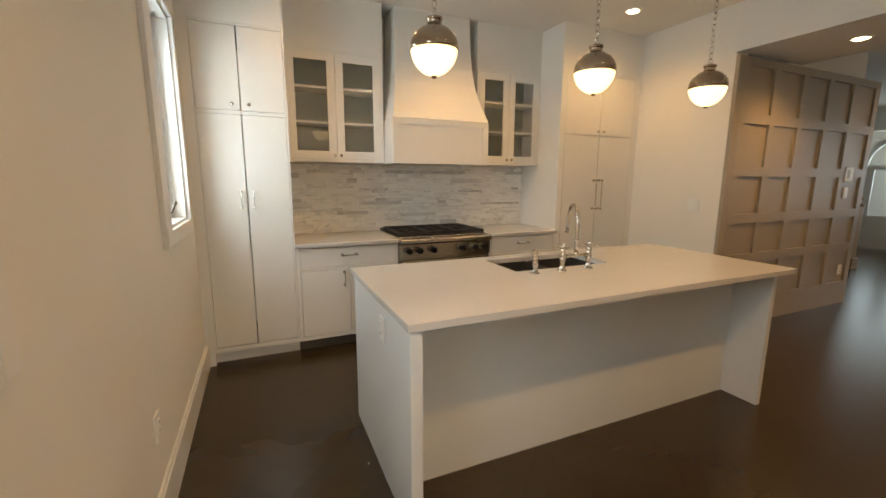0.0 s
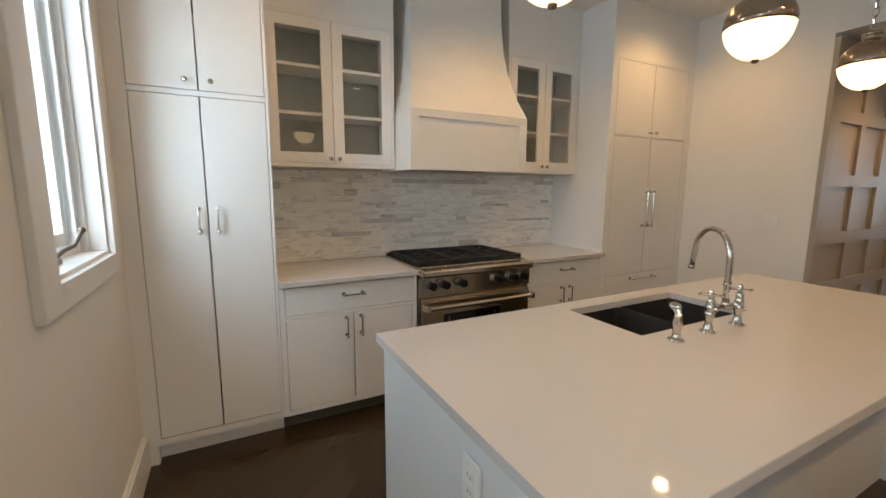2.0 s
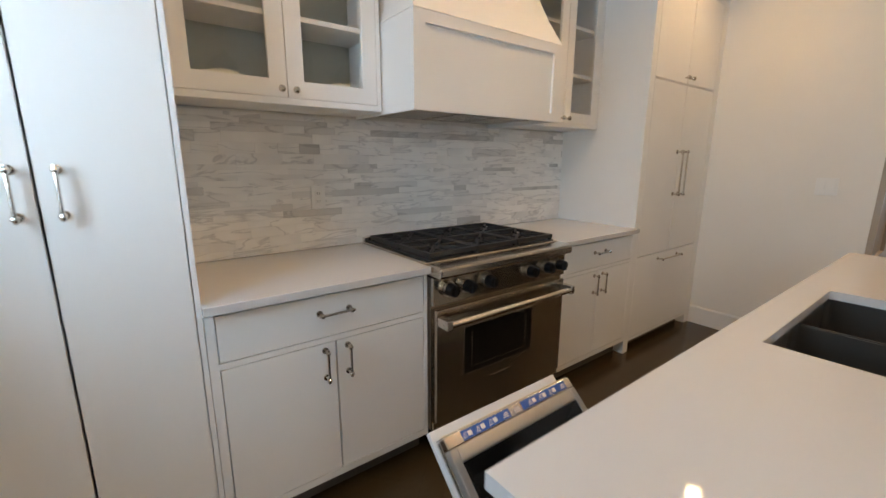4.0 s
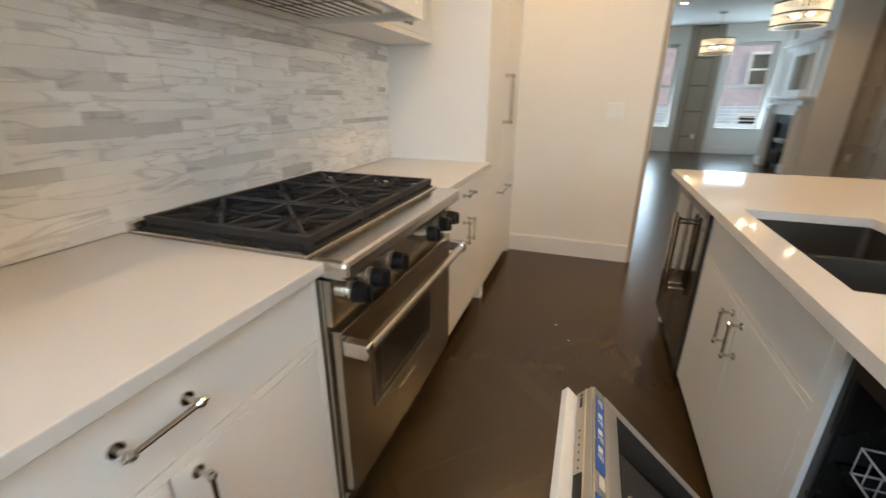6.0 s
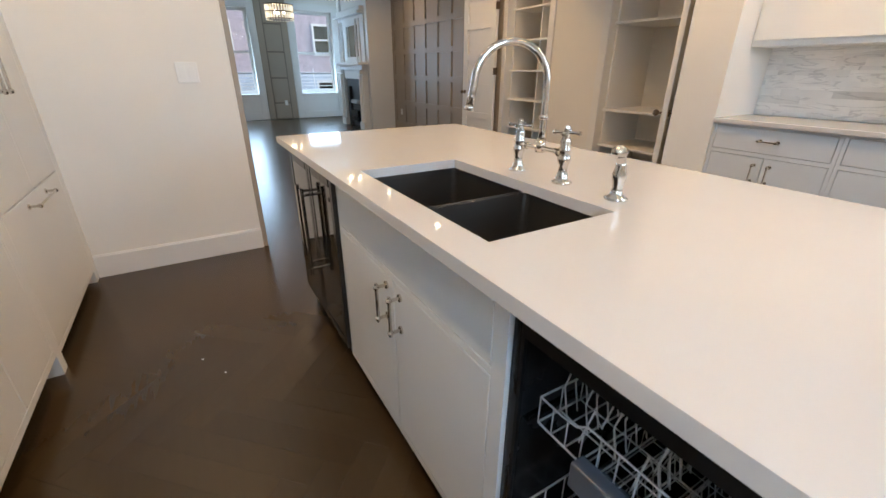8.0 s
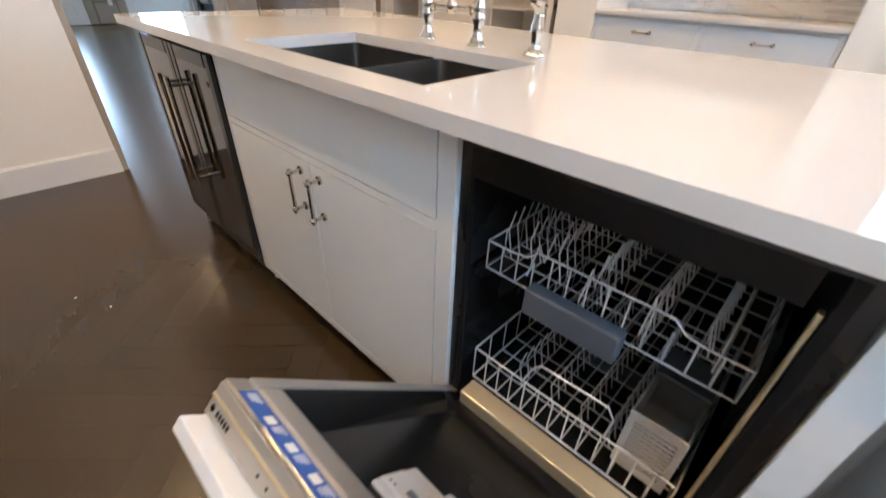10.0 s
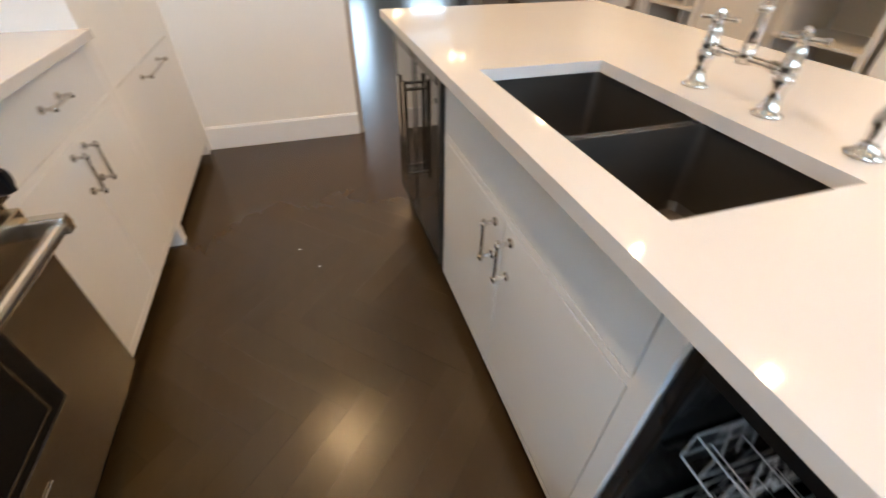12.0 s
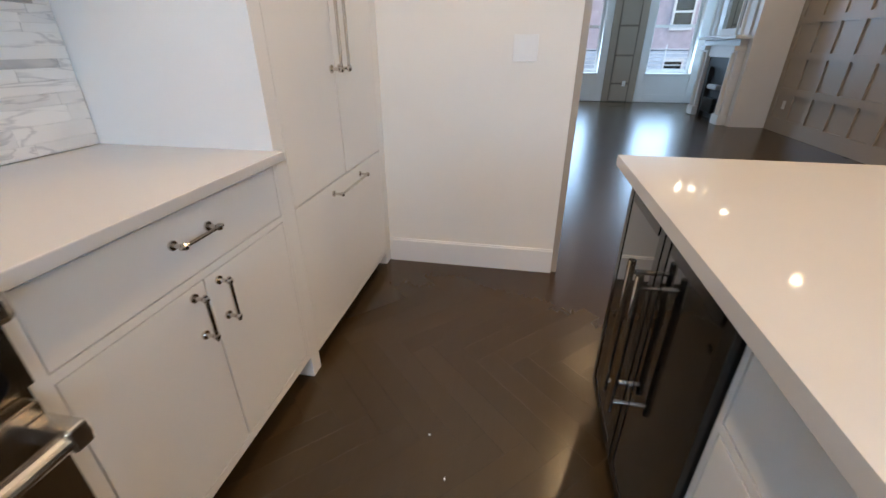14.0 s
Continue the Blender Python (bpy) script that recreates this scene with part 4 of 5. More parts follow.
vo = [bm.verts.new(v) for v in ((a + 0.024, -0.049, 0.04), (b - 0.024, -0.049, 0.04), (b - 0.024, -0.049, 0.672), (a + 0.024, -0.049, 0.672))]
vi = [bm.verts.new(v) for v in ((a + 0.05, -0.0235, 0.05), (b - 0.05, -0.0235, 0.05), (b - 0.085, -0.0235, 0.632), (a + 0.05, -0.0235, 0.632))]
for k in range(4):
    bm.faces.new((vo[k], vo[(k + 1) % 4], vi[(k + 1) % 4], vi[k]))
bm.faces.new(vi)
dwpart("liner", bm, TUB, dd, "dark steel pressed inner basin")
dwpart("lower_strip", boxes((a + 0.03, b - 0.03, -0.040, -0.0236, 0.14, 0.165)), DSTEEL, dd)
for x0, x1 in ((1.700, 1.905), (1.47, 1.648)):
    st = dwpart("information_sticker", boxes((x0, x1, -0.0512, -0.0503, 0.7155, 0.7405)), BLUE, dd, "blue printed sticker with white pictograms")
    for k in range(3):
        x = x1 - 0.058 - k * 0.047
        dwpart("pictogram", boxes((x - 0.007, x + 0.007, -0.0517, -0.0513, 0.7215, 0.7345), bev=0.0001), WHITEP, st)
        for j in range(4):
            dwpart("text_bar", boxes((x - 0.027 + 0.002 * j, x - 0.011, -0.0516, -0.0513, 0.7205 + 0.004 * j, 0.7220 + 0.004 * j)), WHITEP, st)
    for j in range(3):
        dwpart("text_bar", boxes((x1 - 0.028 + 0.003 * j, x1 - 0.006, -0.0516, -0.0513, 0.7205 + 0.005 * j, 0.7230 + 0.005 * j)), WHITEP, st)
dwpart("latch_plate", boxes((1.664, 1.690, -0.0525, -0.0503, 0.7190, 0.7330), bev=0.0008), LGREYP, dd)
dwpart("control_fascia", boxes((a + 0.002, b - 0.002, -0.046, -0.003, 0.7445, 0.7475), bev=0.001), FASCIA, dd, "satin grey control fascia")
dwpart("edge_bead", boxes((a + 0.002, b - 0.002, -0.031, -0.028, 0.7478, 0.7495)), GLINTST, dd)
dwpart("maker_badge", rod(bmesh.new(), (1.921, -0.016, 0.7477), (1.921, -0.016, 0.7481), 0.0045, 16), DSTEEL, dd)
for k in range(5):
    dwpart("maker_mark", boxes((1.9055 - k * 0.0068, 1.9105 - k * 0.0068, -0.020, -0.012, 0.7477, 0.7481)), BLACKP, dd)
for k in range(6):
    dwpart("button", rod(bmesh.new(), (1.805 - k * 0.0195, -0.016, 0.7477), (1.805 - k * 0.0195, -0.016, 0.7485), 0.0022, 10), BLACKP, dd)
dwpart("display", boxes((1.53, 1.695, -0.026, -0.006, 0.7477, 0.7482)), BLACKP, dd)
ds = dwpart("detergent_dispenser", boxes((1.630, 1.752, -0.032, -0.0238, 0.520, 0.620), bev=0.0035), LGREYP, dd, "light grey detergent dispenser")
dwpart("dispenser_lid", boxes((1.634, 1.688, -0.046, -0.0322, 0.526, 0.616), bev=0.006), LGREYP, ds)
dwpart("dispenser_cap", boxes((1.692, 1.748, -0.040, -0.0322, 0.560, 0.616), bev=0.005), LGREYP, ds)
dwpart("dispenser_latch", boxes((1.699, 1.712, -0.0425, -0.0402, 0.590, 0.602)), GREYP, ds)
for x, z in ((1.736, 0.606), (1.728, 0.606), (1.676, 0.596), (1.676, 0.604), (1.650, 0.602), (1.643, 0.602)):
    dwpart("dispenser_mark", boxes((x - 0.0018, x + 0.0018, -0.0464 if x < 1.69 else -0.0404, -0.0461 if x < 1.69 else -0.0401, z - 0.0018, z + 0.0018)), BLACKP, ds)
bm = bmesh.new()
g = Face(0.018, -1)
rod(bm, (1.46, 0.052, 0.69), (1.86, 0.052, 0.69), 0.007, 12)
for x in (1.50, 1.82):
    rod(bm, (x, 0.019, 0.69), (x, 0.052, 0.69), 0.0065, 10)
    rod(bm, (x, 0.019, 0.69), (x, 0.024, 0.69), 0.014, 14)
dwpart("handle", bm, NICKEL, dd, "long polished nickel bar handle")
settle(dw)

# ---- pendants ----
def pendant(x, y):
    t = thing("pendant_lamp", "lit globe pendant lamp, opal glass below, bronze cap, on a chain", "pendant lamp", "pendants over the island", (x, y, CEIL))
    r, zc, hl = 0.109, 2.032, 0.122
    n = 14
    low = [(0.012, zc - hl)] + [(r * math.sin(math.pi / 2 * k / n), zc - hl * math.cos(math.pi / 2 * k / n)) for k in range(1, n + 1)]
    part("shade", lathe(bmesh.new(), low, Matrix.Translation((x, y, 0)), 32), GLOBE, t, "glowing opal glass lower half", True)
    up = [((r + 0.003) * math.cos(math.pi / 2 * k / n), zc + 0.001 + 0.1 * math.sin(math.pi / 2 * k / n)) for k in range(0, n - 2)]
    up = [(r + 0.003, zc - 0.012)] + up + [(0.034, zc + 0.101), (0.032, zc + 0.118), (0.038, zc + 0.120), (0.038, zc + 0.130), (0.018, zc + 0.138), (0.008, zc + 0.14)]
    part("cap", lathe(bmesh.new(), up, Matrix.Translation((x, y, 0)), 32), BRASS, t, "dark polished nickel cap", True)
    part("finial", lathe(bmesh.new(), [(0.003, 1.898), (0.012, 1.902), (0.014, 1.909), (0.013, 1.912)], Matrix.Translation((x, y, 0)), 14), BRONZE, t)
    bm = bmesh.new()
    z, k = zc + 0.135, 0
    while z < CEIL - 0.05:
        h, wd = 0.021, 0.0115
        pts = []
        for j in range(9):
            an = 2 * math.pi * j / 8
            u, v = wd * math.cos(an), h * math.sin(an)
            pts.append((x + (u if k % 2 else 0), y + (0 if k % 2 else u), z + 0.018 + v))
        tube(bm, pts, 0.0022, 5)
        z += 0.034
        k += 1
    part("chain", bm, NICKEL, t)
    part("canopy", lathe(bmesh.new(), [(0.012, CEIL - 0.05), (0.03, CEIL - 0.04), (0.062, CEIL - 0.02), (0.066, CEIL - 0.001)], Matrix.Translation((x, y, 0)), 24), BRASS, t)
    return settle(t)


for x, y in PENDS:
    pendant(x, y)

# ---- downlights ----
for x, y in CANS:
    z = (2.53 if x == 5.1 else CEIL)
    t = thing("downlight", "round white recessed downlight, lit, in the ceiling", "downlight", "recessed downlights", (x, y, z))
    bm = bmesh.new()
    ring = [(0.055, -0.001), (0.056, -0.006), (0.075, -0.005), (0.078, -0.001)]
    lathe(bm, ring, Matrix.Translation((x, y, z)), 28)
    part("trim_ring", bm, WHITEP, t)
    part("lens", rod(bmesh.new(), (x, y, z - 0.009), (x, y, z - 0.0065), 0.05, 24), CANE, t)
    settle(t)

# ---- taupe panelling ----
def panelling(name, m, length, cols, rows, top, label, style=0.09):
    """Raised grid of battens on a wall; local x along the wall, y out of it (-y)."""
    t = thing(name, label, "wall panelling")
    t["kind"] = "structure"
    t.matrix_world = m
    part("backing", boxes((0, length, -0.012, 0, 0, top)), TAUPE, t)
    zs = rows
    w = (length - style) / cols
    for k in range(cols + 1):
        x = k * w
        part("stile", boxes((x, x + style, -0.033, -0.0125, 0, top)), TAUPE, t)
    for z, h in zs:
        for k in range(cols):
            part("rail", boxes((k * w + style + 0.0005, (k + 1) * w - 0.0005, -0.033, -0.0125, z, z + h)), TAUPE, t)
    return t


ROWS_P = [(0, 0.27), (0.64, 0.09), (1.03, 0.09), (1.47, 0.09), (1.94, 0.09), (2.43, 0.07)]
panelling("trim_panelling", pose(4.68, -0.98, 0), 2.40, 5, ROWS_P, 2.5, "taupe painted grid panelling on the hall partition")
panelling("trim_panelling", pose(10.08, YS, 0, 0, 0, 180), 3.6, 8, [(0, 0.20), (0.54, 0.09), (1.02, 0.09), (1.48, 0.09), (1.94, 0.09), (2.40, 0.09), (2.80, 0.13)], CEIL, "taupe painted grid panelling in the living room")

struct("trim", boxes((4.602, 4.679, -1.013, -0.981, 0, 2.5)), TAUPE, "wide taupe painted corner stile beside the hall panelling", "trim")

# ---- living room shell ----
struct("wall_south", boxes((0.3, 0.45, YS - 0.12, YS, 0, CEIL), (0.45, 1.15, YS - 0.12, YS, 2.35, CEIL), (1.15, 3.82, YS - 0.12, YS, 0, CEIL), (3.82, 4.75, YS - 0.12, YS, 2.25, CEIL), (4.75, 5.6, YS - 0.12, YS, 0, CEIL),
       (5.6, 6.42, YS - 0.12, YS, 2.25, CEIL), (6.42, 13.6, YS - 0.12, YS, 0, CEIL)), WALL, "long white painted wall with two closet openings")
FW = [(-2.38, -1.42), (-4.40, -3.44)]
fz0, fz1 = 0.62, 2.54
struct("wall_front", boxes((13.42, 13.7, YS, -4.40, 0, CEIL), (13.42, 13.7, -3.44, -2.38, 0, CEIL), (13.42, 13.7, -1.42, 3.2, 0, CEIL),
       *[(13.42, 13.7, a, b, 0, fz0) for a, b in FW], *[(13.42, 13.7, a, b, fz1, CEIL) for a, b in FW]), WALL, "front wall of the living room with two tall windows")
struct("wall_hall_end", boxes((12.6, 12.72, -0.3, 1.25, 2.45, CEIL), (12.6, 12.72, -0.3, -0.15, 0, 2.45)), WALL, "white painted wall above the entrance door")
struct("wall_east_hall", boxes((4.75, 4.9, -0.86, 1.25, 0, CEIL)), WALL, "plain white painted wall closing the hall")

for n, (a, b) in enumerate(FW):
    w = thing("window_%d" % (n + 3), "tall white painted sash window with deep panelled reveal", "window", "tall street windows")
    w["kind"] = "structure"
    part("casing", boxes((13.39, 13.42, a - 0.16, a, 0, fz1 + 0.16), (13.39, 13.42, b, b + 0.16, 0, fz1 + 0.16), (13.39, 13.42, a, b, fz1, fz1 + 0.16), bev=0.004), TRIM, w)
    part("apron", boxes((13.405, 13.42, a, b, 0, fz0 - 0.03)), TRIM, w)
    part("baseboard", boxes((13.38, 13.404, a, b, 0, 0.17), bev=0.003), TRIM, w)
    part("window_sill", boxes((13.37, 13.62, a, b, fz0 - 0.029, fz0 + 0.004), bev=0.003), TRIM, w)
    part("window_frame", boxes((13.58, 13.64, a, a + 0.06, fz0 + 0.005, fz1), (13.58, 13.64, b - 0.06, b, fz0 + 0.005, fz1), (13.58, 13.64, a + 0.06, b - 0.06, fz1 - 0.06, fz1), (13.58, 13.64, a + 0.06, b - 0.06, fz0 + 0.005, fz0 + 0.08)), TRIM, w)
    part("meeting_rail", boxes((13.585, 13.63, a + 0.06, b - 0.06, 1.56, 1.62)), TRIM, w)
    for z0, z1 in ((fz0 + 0.08, 1.56), (1.62, fz1 - 0.06)):
        g = part("pane", boxes((13.60, 13.606, a + 0.06, b - 0.06, z0, z1)), GLASS, w)
        g.visible_shadow = False
    rail = thing("window_guard", "pale painted iron guard rail outside the tall window", "railing", "window guards", (13.9, (a + b) / 2, fz0))
    for k in range(6):
        part("bar", rod(bmesh.new(), (13.9, a - 0.05, 0.70 + k * 0.085), (13.9, b + 0.05, 0.70 + k * 0.085), 0.010, 8), RAILM, rail)
    for y in (a - 0.04, (a + b) / 2, b + 0.04):
        part("post", rod(bmesh.new(), (13.9, y, 0.35), (13.9, y, 1.22), 0.014, 8), RAILM, rail)
    for y in (a - 0.04, b + 0.04):
        part("bracket", rod(bmesh.new(), (13.7, y, 0.45), (13.9, y, 0.45), 0.012, 8), RAILM, rail)
    settle(rail)

# taupe pier between the windows
pier = thing("trim_pier", "taupe painted pier with raised horizontal blocks between the windows", "wall panelling")
pier["kind"] = "structure"
part("backing", boxes((13.40, 13.4195, -3.27, -2.55, 0, CEIL)), DTAUPE, pier)
for k, (z0, z1) in enumerate(((0.02, 0.38), (0.42, 0.98), (1.02, 1.58), (1.62, 2.2), (2.24, 2.88))):
    part("block", boxes((13.375, 13.3995, -3.1, -2.72, z0, z1), bev=0.004), TAUPE, pier)
for y in ((-3.27, -3.13), (-2.69, -2.55)):
    part("stile", boxes((13.385, 13.3995, y[0], y[1], 0, CEIL)), TAUPE, pier)
plate("wall_socket", "white double socket low on the taupe pier", pose(13.374, -3.0, 0.40, 0, 0, -90), 0.075, 0.116, "outlet")
plate("wall_socket", "white double socket on the taupe panelled wall", pose(9.72, YS + 0.036, 0.40, 0, 0, 180), 0.075, 0.116, "outlet")
plate("wall_socket", "white double socket low on the hall partition panelling", pose(6.84, -1.015, 0.42, 0, 0, 0), 0.075, 0.116, "outlet")
th = thing("thermostat", "white wall thermostat above a white switch on taupe panelling", "thermostat", "", (6.72, -1.0, 1.45))
part("body", boxes((6.62, 6.78, -1.025, -0.9925, 1.42, 1.58), bev=0.006), WHITEP, th)
part("screen", boxes((6.65, 6.70, -1.027, -1.0255, 1.46, 1.55)), LGREYP, th)
part("lower_plate", boxes((6.67, 6.76, -1.010, -0.9925, 1.24, 1.36), bev=0.003), WHITEP, th)
settle(th)

# chimney breast and fireplace
struct("wall_chimney", boxes((10.09, 10.22, YS, -4.07, 0, CEIL), (10.22, 11.75, YS, -4.12, 0, CEIL), (11.75, 11.88, YS, -4.07, 0, CEIL)), TRIM, "white painted chimney breast", "wall")
fp = thing("fireplace", "white carved wooden fireplace with mirror overmantel and black firebox", "fireplace", "", (10.98, -4.1, 0))
for x in (10.24, 11.46):
    part("plinth_block", boxes((x - 0.015, x + 0.265, -4.119, -3.93, 0, 0.16), bev=0.01), TRIM, fp)
    part("pilaster", boxes((x + 0.02, x + 0.22, -4.119, -3.97, 0.161, 1.12), bev=0.006), TRIM, fp)
    part("column", rod(bmesh.new(), (x + 0.12, -3.955, 0.161), (x + 0.12, -3.955, 1.10), 0.04, 16, 0.033), TRIM, fp)
    part("capital", boxes((x, x + 0.25, -4.119, -3.90, 1.121, 1.2), bev=0.012), TRIM, fp)
part("frieze", boxes((10.24, 11.71, -4.119, -3.96, 1.201, 1.29), bev=0.004), TRIM, fp)
part("lintel", boxes((10.505, 11.455, -4.119, -3.99, 1.02, 1.20), bev=0.004), TRIM, fp)
part("mantel_shelf", boxes((10.16, 11.8, -4.119, -3.84, 1.291, 1.345), bev=0.012), TRIM, fp)
part("surround", boxes((10.505, 10.62, -4.119, -4.03, 0, 1.019), (11.34, 11.455, -4.119, -4.03, 0, 1.019), (10.62, 11.34, -4.119, -4.03, 0.86, 1.019)), SOOT, fp, "dark slate surround")
part("firebox", boxes((10.62, 11.34, -4.119, -4.10, 0, 0.86)), SOOT, fp)
part("grate_hood", boxes((10.78, 11.18, -4.099, -3.99, 0.50, 0.58), bev=0.02), LGREYP, fp, "pale metal hood")
part("fire_basket", boxes((10.75, 11.21, -4.099, -3.98, 0.12, 0.36), bev=0.01), DSTEEL, fp)
om = part("overmantel", boxes((10.28, 11.68, -4.119, -4.06, 1.346, 2.22), bev=0.004), TRIM, fp)
part("mirror", boxes((10.62, 11.34, -4.0595, -4.055, 1.46, 2.05)), MIRROR, om, "bevelled mirror glass")
for x in (10.33, 10.52, 11.38, 11.57):
    part("small_column", rod(bmesh.new(), (x + 0.03, -3.99, 1.346), (x + 0.03, -3.99, 2.14), 0.024, 12, 0.02), TRIM, om)
part("upper_shelf", boxes((10.22, 11.74, -4.119, -3.92, 2.221, 2.27), bev=0.01), TRIM, fp)
part("cornice", boxes((10.26, 11.70, -4.119, -3.98, 2.271, 2.36), bev=0.02), TRIM, fp)
settle(fp)

# panelled hall arch and door, newel
hd = thing("door_entrance", "white painted arched double entrance door with glass panes", "door")
hd["kind"] = "structure"
bm = bmesh.new()
for j in range(16):
    a0, a1 = math.pi * j / 16, math.pi * (j + 1) / 16
    q = []
    for an, rr in ((a0, 0.62), (a1, 0.62), (a1, 0.52), (a0, 0.52)):
        q.append((0.55 + rr * math.cos(an), 1.75 + rr * math.sin(an)))
    va = [bm.verts.new((12.56, y, z)) for y, z in q]
    vb = [bm.verts.new((12.62, y, z)) for y, z in q]
    bm.faces.new(va), bm.faces.new(vb)
    for k in range(4):
        bm.faces.new((va[k], va[(k + 1) % 4], vb[(k + 1) % 4], vb[k]))
part("arch_trim", bm, TRIM, hd)
part("door_frame", boxes((12.56, 12.62, -0.07, 0.03, 0, 1.75), (12.56, 12.62, 1.07, 1.17, 0, 1.75)), TRIM, hd)
for y0, y1 in ((0.032, 0.548), (0.552, 1.068)):
    lf = part("door_leaf", boxes((12.58, 12.62, y0, y0 + 0.11, 0.02, 1.75), (12.58, 12.62, y1 - 0.11, y1, 0.02, 1.75), (12.58, 12.62, y0 + 0.11, y1 - 0.11, 0.02, 0.7), (12.58, 12.62, y0 + 0.11, y1 - 0.11, 1.65, 1.75)), TRIM, hd)
    g = part("pane", boxes((12.595, 12.60, y0 + 0.11, y1 - 0.11, 0.7, 1.65)), GLASS, lf)
    g.visible_shadow = False
    part("door_handle", rod(bmesh.new(), (12.56, y1 - 0.06 if y0 < 0.5 else y0 + 0.06, 0.95), (12.56, y1 - 0.06 if y0 < 0.5 else y0 + 0.06, 1.1), 0.012), BRONZE, lf)
nw = thing("stair_newel", "carved wooden newel post with a short curved handrail", "newel post", "", (9.6, 0.0, 0))
part("post", boxes((9.52, 9.68, -0.08, 0.08, 0.18, 1.02), bev=0.012), WOODN, nw)
part("plinth", boxes((9.49, 9.71, -0.11, 0.11, 0, 0.18), bev=0.01), WOODN, nw)
part("cap", lathe(bmesh.new(), [(0.11, 1.021), (0.115, 1.05), (0.07, 1.08), (0.05, 1.1), (0.075, 1.14), (0.06, 1.19), (0.02, 1.22)], Matrix.Translation((9.6, 0, 0)), 20), WOODN, nw, "", True)
part("handrail", tube(bmesh.new(), [(9.5, 0.02, 0.98), (9.3, 0.1, 1.0), (9.0, 0.16, 1.12), (8.5, 0.18, 1.45), (8.0, 0.18, 1.82)], 0.035, 10), WOODN, nw)
settle(nw)
for k in range(8):
    st = thing("stair_step", "white and wood stair step rising behind the partition", "stair step", "stair steps", (9.3 - k * 0.26, 0.7, 0.18 * k))
    part("tread", boxes((9.1 - k * 0.26, 9.42 - k * 0.26, 0.12, 1.248, 0.18 * k + 0.145, 0.18 * k + 0.18), bev=0.004), WOODN, st)
    part("riser", boxes((9.36 - k * 0.26, 9.38 - k * 0.26, 0.13, 1.248, 0.18 * k, 0.18 * k + 0.144)), TRIM, st)
    settle(st)

# ---- closets and doors on the long wall ----
def closet(n, x0, x1, shelves, dep=0.5):
    c = thing("closet_%d" % n, "white painted closet recess with plain shelves", "closet")
    c["kind"] = "structure"
    y = YS - 0.12
    part("lining", boxes((x0 - 0.03, x0, y - dep, y, 0, 2.25), (x1, x1 + 0.03, y - dep, y, 0, 2.25), (x0, x1, y - dep, y - dep + 0.03, 0, 2.25), (x0 - 0.03, x1 + 0.03, y - dep, y, 2.25, 2.29)), WALL, c)
    part("casing", boxes((x0 - 0.09, x0, YS, YS + 0.02, 0, 2.34), (x1, x1 + 0.09, YS, YS + 0.02, 0, 2.34), (x0, x1, YS, YS + 0.02, 2.25, 2.34), bev=0.003), TRIM, c)
    for z in shelves:
        part("shelf", boxes((x0, x1, y - dep + 0.03, y + 0.06, z, z + 0.022)), TRIM, c)
    return c


cl = closet(1, 5.62, 6.40, (0.45, 0.82, 1.19, 1.56, 1.93))
part("divider", boxes((5.86, 5.88, YS - 0.59, YS - 0.1, 0, 2.24)), TRIM, cl)
closet(2, 3.82, 4.73, (0.42, 0.80, 1.65), 0.65)


def leaf(name, m, w, label):
    t = thing(name, label, "door")
    t["kind"] = "structure"
    t.matrix_world = m
    h = 2.2
    s = 0.11
    rows = [(0, s, 0, 0.04, 0.02, h), (w - s, w, 0, 0.04, 0.02, h)]
    for a, b in ((0.02, 0.20), (0.54, 0.62), (0.94, 1.02), (1.34, 1.42), (1.74, 1.82), (2.09, h)):
        rows.append((s, w - s, 0, 0.04, a, b))
    part("frame", boxes(*rows), TRIM, t)
    for a, b in ((0.20, 0.54), (0.62, 0.94), (1.02, 1.34), (1.42, 1.74), (1.82, 2.09)):
        part("panel", boxes((s, w - s, 0.016, 0.024, a, b)), TRIM, t)
    for side in (-1, 1):
        y = 0 if side < 0 else 0.04
        bm = rod(bmesh.new(), (w - 0.06, y, 0.90), (w - 0.06, y + side * 0.045, 0.90), 0.009)
        ball(bm, (w - 0.06, y + side * 0.055, 0.90), 0.026, 12, 8)
        rod(bm, (w - 0.06, y, 0.90), (w - 0.06, y + side * 0.006, 0.90), 0.028, 16)
        part("door_handle", bm, BRONZE, t, "dark metal door knob")
    for z in (0.3, 1.15, 1.95):
        part("hinge", boxes((-0.012, 0.012, -0.006, 0.046, z, z + 0.09)), BRONZE, t)
    return t


leaf("door_1", pose(6.50, YS + 0.09, 0, 0, 0, 2), 0.74, "open white painted five-panel door folded back on the wall")
leaf("door_2", pose(3.80, YS + 0.03, 0, 0, 0, 111), 0.70, "open white painted panel door standing out from the pantry closet")

# ---- butler's nook ----
NX0, NX1, NY = 1.66, 3.09, -3.87
N = Face(NY, -1)
struct("wall_nook", boxes((3.10, 3.42, YS, -3.86, 0, CEIL), (1.50, 1.648, YS, -3.86, 0, CEIL)), WALL, "white painted returns on both sides of the nook")
struct("wall_nook_back", boxes((1.648, 3.10, YS, -4.40, 0, CEIL)), WALL, "white painted wall behind the nook")


